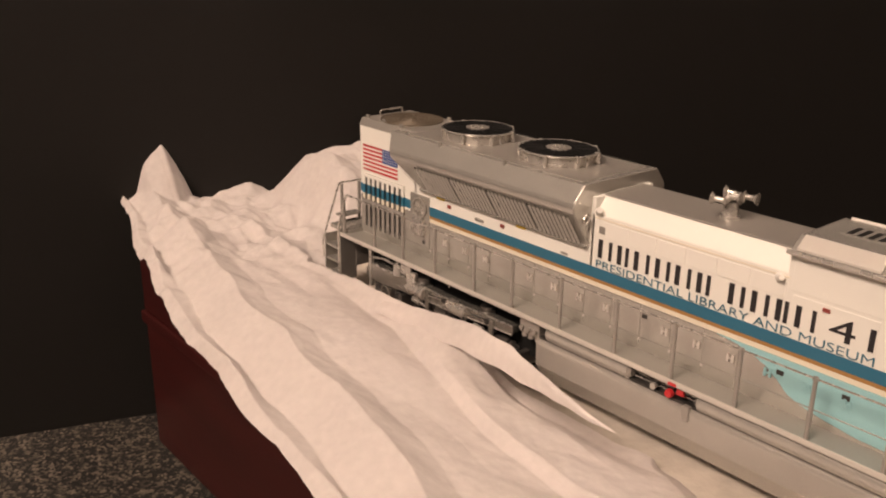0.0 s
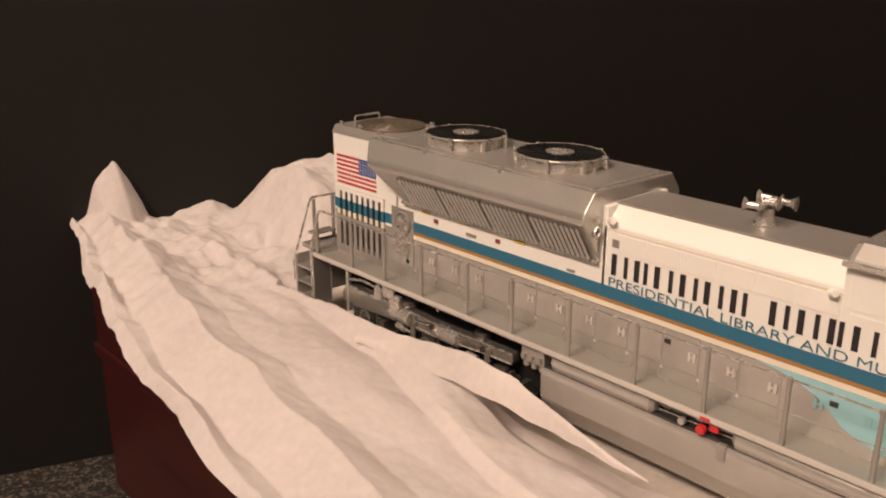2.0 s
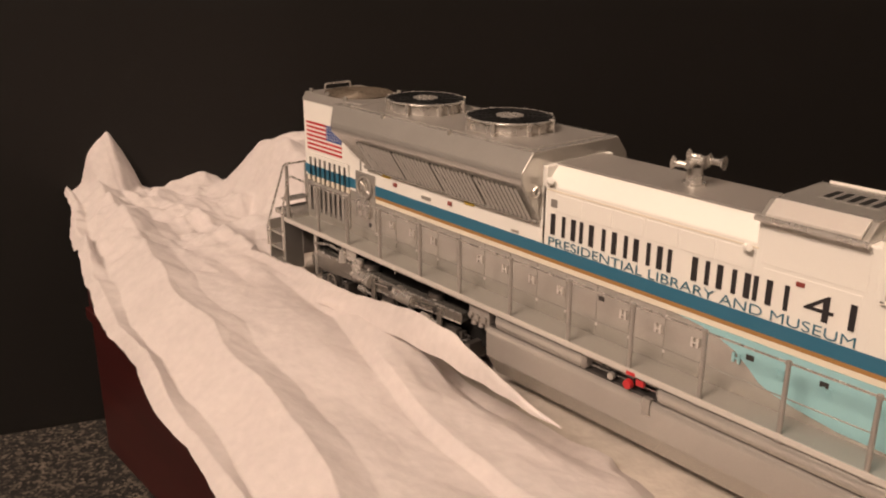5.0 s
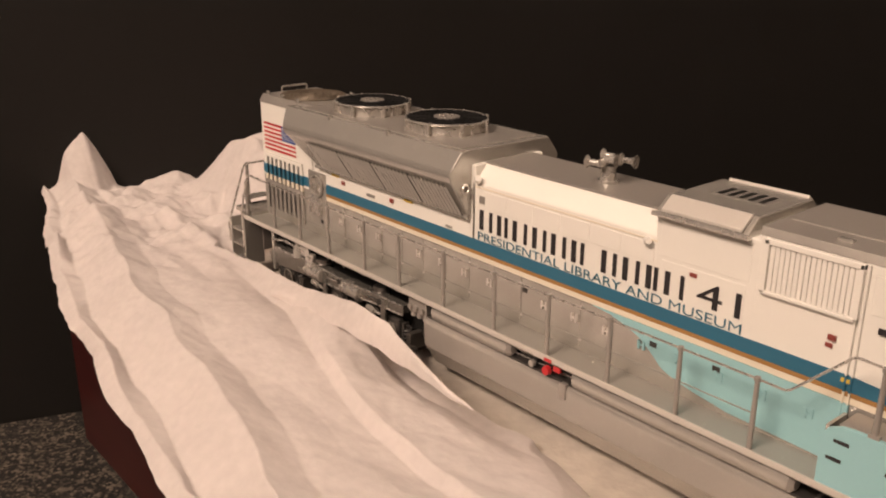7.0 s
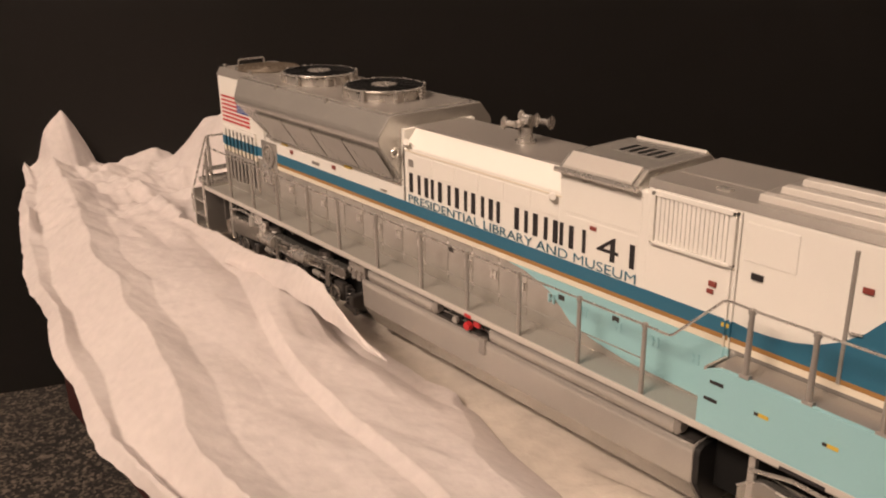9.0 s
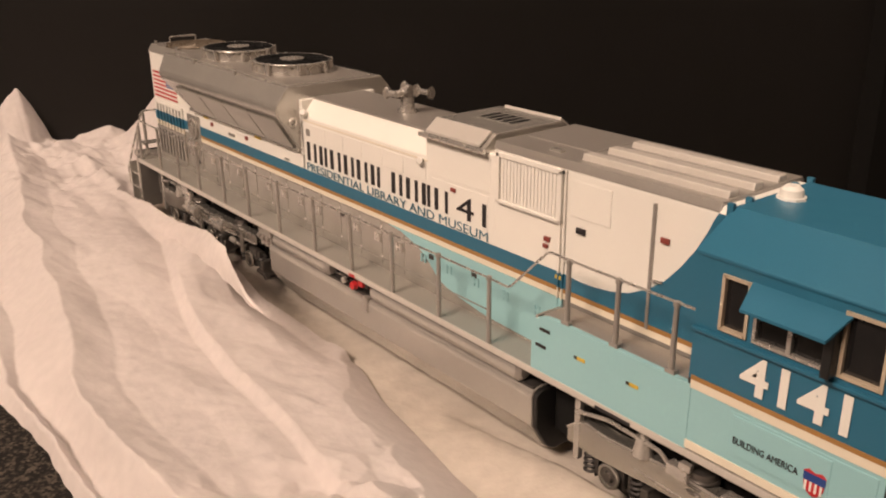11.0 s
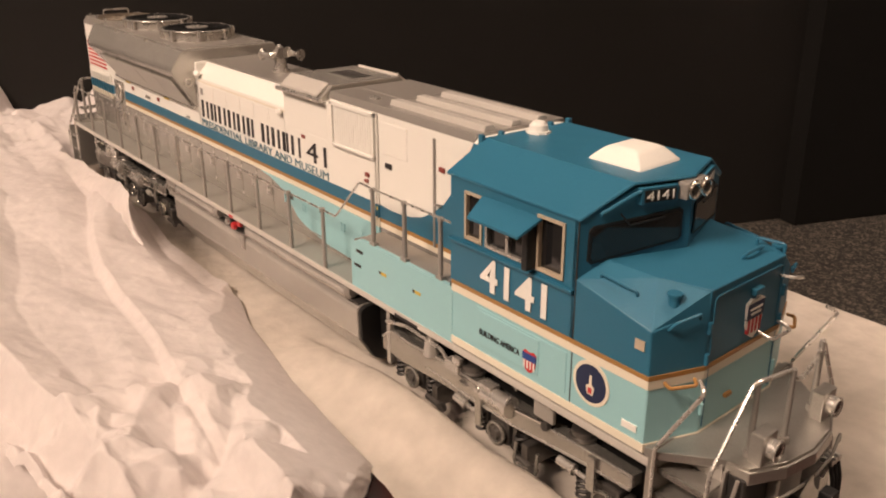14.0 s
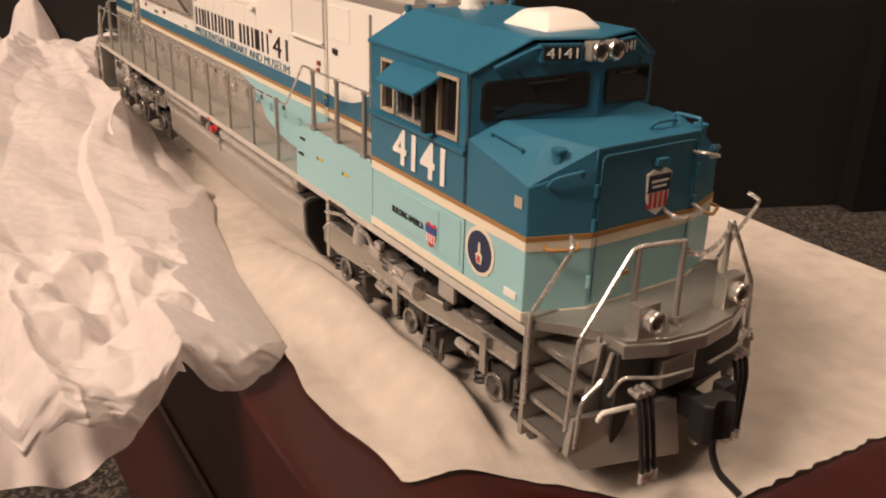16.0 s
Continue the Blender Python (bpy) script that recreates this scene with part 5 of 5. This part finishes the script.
    for d in (0, 1.1, 2.2):
        hs = wire(B(), smooth_path([(56.0, s * (8.2 + d), 13.6), (56.8, s * (8.2 + d), 11.0), (57.2, s * (7.6 + d), 6.0), (57.4, s * (7.2 + d), 2.8)]), 0.34)
        h = part("air_hose", hs, BLACK, loco, "black air hose", True)
        part("hose_end", rod(B(), (57.4, s * (7.2 + d), 1.8), (57.4, s * (7.2 + d), 3.2), 0.5, seg=10), BRIGHT, h)
    vb = B()
    for d in (0, 1.1, 2.2):
        rod(vb, (54.6, s * (8.2 + d), 13.8), (56.4, s * (8.2 + d), 13.8), 0.5, seg=10)
    part("hose_valve", vb, BRIGHT, loco)
    part("uncoupling_lever", wire(B(), smooth_path([(56.8, s * 1.5, 15.2), (56.4, s * 7, 15.4), (55.0, s * 12.5, 16.4), (54.4, s * 14.0, 14.0)]), 0.24), SILVER, loco)
part("pilot_beam", box(B(), 50.0, 53.6, -12.0, 12.0, 6.0, 18.6, 0.4), DARK, loco, "dark pilot beam")
part("draft_box", box(B(), 53.4, 55.4, -5.6, 0.8, 12.6, 16.8, 0.5), END_SILVER, loco, "silver coupler pocket")
chain = B()
n = 23
for i in range(n):
    t = i / (n - 1)
    p = Vector((53.2 - 1.4 * t, -2.0 + 10.4 * t, 30.2 - 2.0 * (1 - (2 * t - 1) ** 2)))
    ring(chain, p, 0.32, 0.12, 2 if i % 2 else 0, 10, 5)
part("safety_chain", chain, BRIGHT, loco)
cp = box(B(), 53.5, 58.6, -1.4, 1.4, 8.0, 11.0, 0.4)
prism(cp, [(58.0, -2.6), (60.4, -2.8), (61.4, -1.8), (60.2, -0.5), (60.6, 0.8), (61.8, 1.8), (60.8, 2.9), (58.4, 2.4)], 2, 6.6, 12.2, 0.35)
box(cp, 57.4, 59.4, 2.2, 4.6, 8.6, 12.8, 0.3)
part("coupler", cp, BLACK, loco, "black knuckle coupler")
part("coupler_pin", wire(B(), smooth_path([(59.6, 1.0, 8), (59.8, 1.0, 4.0), (61.0, 1.4, 1.4), (64.0, 2.6, -0.6)]), 0.5), BLACK, loco, "bent black trip wire", True)

# rear platform, steps and rails
CAB_END[0] = False
part("rear_platform", box(B(), -214.5, -204.5, -W + 1.5, W - 1.5, 18.3, 19.6, 0.15), SILVER, loco, "silver end platform")
part("rear_beam", box(B(), -214.6, -207, -12, 12, 6.5, 18.4, 0.4), SILVER_DARK, loco)
part("rear_coupler", box(B(), -222, -214, -2.2, 2.2, 7.5, 12.5, 0.6), BLACK, loco, "black coupler")
for s in (-1, 1):
    for k, z in enumerate((3.4, 8.0, 12.6)):
        part("step", box(B(), -215.5, -208, *sorted((s * 11.8, s * 17.8)), z, z + 0.6, 0.1), SILVER, loco)
    part("step_side", box(B(), -208.2, -207.2, *sorted((s * 11.6, s * 18.1)), 2.8, 19.4, 0.15), SILVER, loco)
    part("step_side", box(B(), -216.0, -215.3, *sorted((s * 11.6, s * 18.1)), 2.8, 16.0, 0.15), SILVER, loco)
    part("step_back", box(B(), -215.5, -208, *sorted((s * 11.2, s * 11.9)), 3.0, 18.5, 0.1), SILVER_DARK, loco)
    part("step_rail", wire(B(), smooth_path([(-208.0, s * 18.2, 5.5), (-208.0, s * 18.2, 20), (-204, s * 17.6, 31.2), (-196, s * 17.5, 31.0)]), 0.3), BRIGHT, loco, "bright handrail", True)
    part("step_rail", wire(B(), smooth_path([(-216.2, s * 18.4, 8.5), (-216.4, s * 18.4, 14), (-215.4, s * 12, 31.5), (-214.6, s * 3, 31.5)]), 0.3), BRIGHT, loco, "bright handrail", True)
    for yy in (12.0, 5.0):
        part("end_post", rod(B(), (-214.0, s * yy, 19.4), (-214.0, s * yy, 31.4), 0.55, 0.5, 10), SILVER_DARK, loco, smooth=True)
    part("end_post", rod(B(), (-205.6, s * 17.4, 19.0), (-205.6, s * 17.4, 29.0), 0.55, 0.5, 10), SILVER_DARK, loco, smooth=True)
    part("end_tread", box(B(), -214.8, -211.5, *sorted((s * 6, s * 14)), 21.6, 22.2, 0.1), SILVER, loco)


# ---- tissue paper ----
ACROSS[:] = (1.0, 0.0)
def fbm(x, y, z, octaves=4):
    return noise.fractal(Vector((x, y, z)), 1.0, 2.0, octaves)


def saw(v):
    """A zigzag between -1 and 1: straight flanks, sharp folds."""
    return abs((v % 2.0) - 1.0) * 2.0 - 1.0


def creases(x, y, size, seed, spread=3.1, count=5):
    """Straight sharp creases in several directions, stronger here and weaker there."""
    r = random.Random(seed)
    wx = x + 0.25 * size * noise.noise(Vector((x / size * 0.35, y / size * 0.35, seed)))
    wy = y + 0.25 * size * noise.noise(Vector((x / size * 0.35, y / size * 0.35, seed + 5)))
    z = 0.0
    for k in range(count):
        a = r.uniform(-spread, spread) / 2 + math.pi / 2
        lam = size * r.uniform(0.7, 1.7)
        w = 0.5 + noise.noise(Vector((x / lam * 0.3, y / lam * 0.3, seed + 3 * k)))
        z += max(0.0, w) * saw((wx * math.cos(a) + wy * math.sin(a)) / lam + r.uniform(0, 2)) * lam / size
    return z / count


def knot(i, j, seed):
    return (math.sin(i * 127.1 + j * 311.7 + seed * 74.7) * 43758.5453) % 1.0 * 2 - 1


def facets(x, y, size, seed):
    """Flat facets that meet in sharp edges, as in crumpled paper; softer in some places than in others."""
    c, s = math.cos(seed * 1.7), math.sin(seed * 1.7)
    px, py = (x * c - y * s) / size, (x * s + y * c) / size
    px += 0.28 * noise.noise(Vector((px * 0.9, py * 0.9, seed)))
    py += 0.28 * noise.noise(Vector((px * 0.9, py * 0.9, seed + 9)))
    k = (px + py) * 0.36603
    qx, qy = px + k, py + k
    i, j = math.floor(qx), math.floor(qy)
    fx, fy = qx - i, qy - j
    v0, v3 = knot(i, j, seed), knot(i + 1, j + 1, seed)
    if fx > fy:
        v1 = knot(i + 1, j, seed)
        z = v0 + fx * (v1 - v0) + fy * (v3 - v1)
    else:
        v2 = knot(i, j + 1, seed)
        z = v0 + fy * (v2 - v0) + fx * (v3 - v2)
    return z * (0.75 + 0.6 * noise.noise(Vector((px * 0.35, py * 0.35, seed + 4))))


def tent(v, c, w):
    return max(0.0, 1 - abs(v - c) / w)


def step(a, b, v):
    t = min(1, max(0, (v - a) / (b - a)))
    return t * t * (3 - 2 * t)


def sheet(name, nu, nv, place, mat, label):
    vs = [place(i / nu, j / nv) for i in range(nu + 1) for j in range(nv + 1)]
    o = Vector(ORIGIN)
    vs = [tuple((Vector(v) - o) * MM) for v in vs]
    fs = [(i * (nv + 1) + j, (i + 1) * (nv + 1) + j, (i + 1) * (nv + 1) + j + 1, i * (nv + 1) + j + 1) for i in range(nu) for j in range(nv)]
    me = bpy.data.meshes.new(name)
    me.from_pydata(vs, [], fs)
    me.materials.append(mat)
    me.polygons.foreach_set("use_smooth", [True] * len(fs))
    ob = new(name, me)
    ob.location = [c * MM for c in ORIGIN]
    return tagged(ob, label, "tissue paper", "sheets of tissue paper")


def under_sheet(u, v):
    x = -232 + u * (60.5 + 232)
    near = -33.5 + 1.2 * math.sin(x * 0.13) + 0.8 * noise.noise(Vector((x * 0.09, 3, 0)))
    # the front edge is torn aslant at its near corner
    y = near + v * (88 - near)
    front = 61.5 - 24 * step(2, -30, y) + 1.6 * noise.noise(Vector((y * 0.12, 7, 0))) + 0.7 * noise.noise(Vector((y * 0.5, 7, 0)))
    x = -232 + u * (front + 232)
    z = -2.2 + 0.5 * fbm(x * 0.02, y * 0.02, 1) + 0.55 * facets(x, y, 28, 2) + 0.3 * facets(x, y, 9, 3) + 0.12 * facets(x, y, 4, 5)
    z += 1.5 * step(40, 85, y) * (1 + noise.noise(Vector((x * 0.02, y * 0.02, 5))))
    # the paper is pushed up in a soft fold along the truck
    lift = step(-62, -14, x) * step(42, 27, x) * step(-30, -19.5, y) * step(-15.3, -17.6, y)
    z += lift * (5.6 + 0.8 * noise.noise(Vector((x * 0.06, 1, 9))))
    z = min(z, -1.6) if -15.2 < y < 17 else z
    return (x, y, z)


ORIGIN[:] = (-85, 27, -3.0)
sheet("tissue_paper", 190, 150, under_sheet, TISSUE_FLAT, "thin cream tissue sheet lying flat under the model")

INNER = ([-345, -262, -236, -222, -205, -110, -80, -67, -35, 12], [44, 44, 22, -9, -17.5, -18.5, -20, -24, -29, -33])
OUTER = ([-345, -334, -300, -270, -215, -150, -110, -40, 12], [-31, -38, -47, -57, -70, -80, -85, -82, -78])
RIDGE_Y = ([-345, -250, -205, -180, -158, -146, -130, -110, -84, -50, -20, 12], [-16, -18, -20, -22.5, -24, -25, -27, -30, -33, -37, -41, -42])
RIDGE_H = ([-345, -250, -205, -180, -158, -148, -136, -124, -110, -84, -50, -20, 12], [6, 7, 8, 9.5, 11, 11, 6.5, 3.6, 2.6, 2.8, 4.5, 7, 7])
CREASE_Y = ([-345, -260, -230, -190, -166, -138, -105, -80, -57, -30, 12], [-22, -23, -24.5, -25.5, -28, -37, -45, -47, -49, -53, -55])
CREASE_H = ([-345, -260, -200, -166, -140, -90, -40, 12], [5, 5, 6, 6.5, 6.2, 6.2, 6.5, 7])
BAND_Y = ([-345, -300, -244, -200, -173, -153, -119, -97, -74, -39, 12], [-27, -34.7, -44.5, -56, -57.5, -62, -67.5, -74, -75.5, -73, -68])
BAND_H = ([-345, -280, -200, -120, -60, -20, 12], [9, 9, 10, 10.5, 10, 12, 10])
FRONT_X = ([-84, -79, -74, -66, -56, -50, -37, -32], [-22, -15, 2, 12, 8, 7, 4, -2])


def at(table, x):
    return float(np.interp(x, *table))


def near_sheet(u, v):
    x = -345 + u * 350
    yi, yo = at(INNER, x), at(OUTER, x)
    yo += 1.2 * noise.noise(Vector((x * 0.03, 0, 4))) + 0.5 * saw(x * 0.045) + 0.5 * noise.noise(Vector((x * 0.2, 2, 4)))
    y = yi + v * (yo - yi)
    # the front edge runs unevenly out to two lobes
    x += step(-60, 5, x) * (at(FRONT_X, y) - 5 + 2.5 * noise.noise(Vector((y * 0.16, 1, 8))))
    x0 = x
    x += 8 * step(-300, -345, x) * noise.noise(Vector((y * 0.10, 5, 2)))
    wob = 0.7 * noise.noise(Vector((x * 0.045, 3, 3)))
    # across: inner side, ridge beside the model, long crease, field, crisp edge of the folded band, foot of the band, lip
    ry, cy = at(RIDGE_Y, x) + wob, at(CREASE_Y, x) + wob
    by = at(BAND_Y, x) + 0.6 * saw(x * 0.021 + 0.4) + 0.5 * saw(x * 0.057) + 0.6 * wob
    cy = min(cy, ry - 2.6)
    by = max(min(by, cy - 8), yo + 8)
    foot = yo + (0.36 + 0.05 * saw(x * 0.027)) * (by - yo)
    lip = yo + (0.16 + 0.04 * saw(x * 0.041 + 0.7)) * (by - yo)
    base = 3.0 - 4.2 * step(-150, -125, x) + 1.6 * step(-100, -80, x)
    inner = min(yi, -17.5)
    rh, ch, bh = at(RIDGE_H, x), at(CREASE_H, x), at(BAND_H, x)
    fold = 2.6 * step(-215, -165, x) * (0.65 + 0.35 * step(-60, -90, x))
    top = max(inner, ry + 2 + 14 * step(-222, -246, x))
    if y > ry:
        t = min(1, max(0, (y - ry) / max(1.0, top - ry)))
        z = rh + (base - rh) * min(1, t * (1.6 - 0.6 * step(-90, -70, x)))
    else:
        z = float(np.interp(-y, (-ry, -cy - 1.0, -cy + 0.9, -cy + 0.3 * (cy - by), -by - min(8.0, 0.5 * (cy - by)), -by, -foot, -lip, -yo),
                            (rh, ch, ch - fold, ch - 0.9, ch + 0.3, bh, 3.2, 5.2 + 1.2 * saw(x * 0.023), 2.6)))
    # gathered heap behind the model, and the raised corner
    back = step(-222, -246, x)
    z += 20 * step(-230, -258, x) * step(-312, -284, x) * (0.12 * step(-14, -4, y) + 0.88 * step(2, 20, y))
    z += 38 * max(0.0, 1 - math.hypot((x0 + 338) / 27, (y + 20 + 0.15 * (x0 + 338)) / 13))
    front = step(-62, -26, x)
    rear = max(back, 0.8 * step(-205, -250, x) * step(-46, -26, y))
    calm = (1 - rear) * (1 - front)
    z += calm * (1.1 * facets(x * 0.42, y, 17, 23) + 0.75 * facets(x * 0.6, y, 8.5, 24) + 0.22 * facets(x, y, 3.8, 28) + 1.7 * creases(x, y, 24, 31, 3.1, 6))
    z += 0.6 * fbm(x * 0.012, y * 0.03, 2)
    z += rear * (3.4 * facets(x, y, 18, 21) + 2.6 * facets(x, y, 9, 22) + 0.8 * facets(x, y, 4.0, 27) + 2.8 * creases(x, y, 12, 33))
    z += front * (5.0 * facets(x, y, 17, 25) + 3.6 * facets(x, y, 8, 26) + 1.0 * facets(x, y, 3.4, 29) + 5.0 * creases(x, y, 10, 35) + 1.6 * creases(x, y, 4.5, 37))
    if y > -21 and x > -222:
        z = min(z, 4.5)
    if x > -96:
        z = min(z, -1.5 + 0.55 * (yi - y) + 12 * step(-84, -96, x))
    return (x, y, max(z, -2.0))


def lifted_edge(u, v):
    """The free edge of the sheet that stands up off the field and runs out to a point."""
    xs = [-176, -158, -146, -134, -119, -106, -92, -81]
    t = u * (len(xs) - 1)
    k = np.arange(len(xs))
    up = [float(np.interp(t, k, c)) for c in (xs, [-24.5, -24, -25.5, -28, -31, -35.5, -39.5, -41], [8.2, 11.4, 14, 16.4, 17.5, 18, 18, 17.4])]
    lo = [float(np.interp(t, k, c)) for c in ([-176, -158, -142, -129, -114, -101, -90, -80.6], [-28, -28, -30, -32, -34.8, -37.8, -40.4, -41.3], [5.6, 7.0, 9.2, 11, 13, 14.6, 16.4, 17.2])]
    bow = 0.9 * math.sin(math.pi * v) * (1 - 0.7 * u)
    x, y, z = [a + v * (b - a) for a, b in zip(up, lo)]
    n = 0.35 * noise.noise(Vector((x * 0.12, v * 0.8, 6)))
    return (x, y - bow + n, z + 0.4 * bow + n)


def rolled_sheet(u, v):
    """The sheet, with its front end curling over and under."""
    body = 0.94
    if u <= body:
        # the crumpled front is woven finer than the rest
        w = u / body
        w = w / 0.6 * 0.786 if w < 0.6 else 0.786 + (w - 0.6) / 0.4 * 0.214
        return near_sheet(w * 0.985, v)
    k = (u - body) / (1 - body)
    x, y, z = near_sheet(0.985, v)
    r = 3.6 + 2.0 * noise.noise(Vector((y * 0.12, 0, 11))) + 1.5 * tent(y, -43, 9)
    a = k * (2.1 + 0.8 * noise.noise(Vector((y * 0.15, 4, 3))))
    c = (1.6 * facets(x + 16 * k, y, 6, 12) + 0.7 * facets(x + 14 * k, y, 2.6, 13)) * min(1, 3 * k)
    return (x + r * math.sin(a) + c, y + 1.2 * k * noise.noise(Vector((y * 0.2, k, 1))), max(z - r * (1 - math.cos(a)) + 0.6 * c, -2.2 if y > -52 else -60))


def hanging_sheet(u, v):
    y = -47 - 38 * v
    end = -3 - 7 * step(0.0, 0.4, v) + 2 * noise.noise(Vector((v * 6, 1, 1)))
    x = -52 + u * (end + 52)
    drop = 5 + 19 * step(0.0, 0.42, v) + 2.5 * noise.noise(Vector((v * 7, 4, 1)))
    z = 3 - drop * max(0, u - 0.1) ** 1.5 * 1.15 + (0.4 + 0.6 * u) * (3.4 * facets(x, y, 15, 7) + 1.9 * facets(x, y, 7, 8) + 2.0 * creases(x, y, 10, 41))
    return (x, y - 2 * u, z)


ORIGIN[:] = (-170, -40, -3.0)
near_paper = sheet("tissue_paper", 640, 190, rolled_sheet, TISSUE, "crumpled white tissue sheet spilling over the edge of the box")
edge = sheet("folded_edge", 90, 10, lifted_edge, TISSUE, "")
edge.parent, edge.location = near_paper, (0, 0, 0)
for key in ("category", "group"):
    if key in edge:
        del edge[key]

ORIGIN[:] = (-15, -62, -10.0)
sheet("tissue_paper", 70, 60, hanging_sheet, TISSUE, "white tissue sheet hanging down over the side of the box")

# unseen fixtures made up round the main lamp and the fill lamp
for lx, ly, lz in LAMPS:
    lx, ly, lz = lx * 1000, ly * 1000, lz * 1000 + 30
    ORIGIN[:] = (lx, ly, 1500)
    fixture = tagged(new("ceiling_lamp"), "unseen ceiling lamp, made up as a round white pan with a metal rim", "lamp", "ceiling lamps")
    fixture.location = [c * MM for c in ORIGIN]
    part("rim", ring(B(), (lx, ly, lz + 5), 368, 14, 2, 48, 10), CEILPAINT, fixture, smooth=True)
    part("stem", rod(B(), (lx, ly, lz + 10), (lx, ly, 1500), 30, 50, 24), CEILPAINT, fixture)
    part("pan", rod(B(), (lx, ly, lz), (lx, ly, lz + 15), 364, 364, 48), CEILPAINT, fixture)
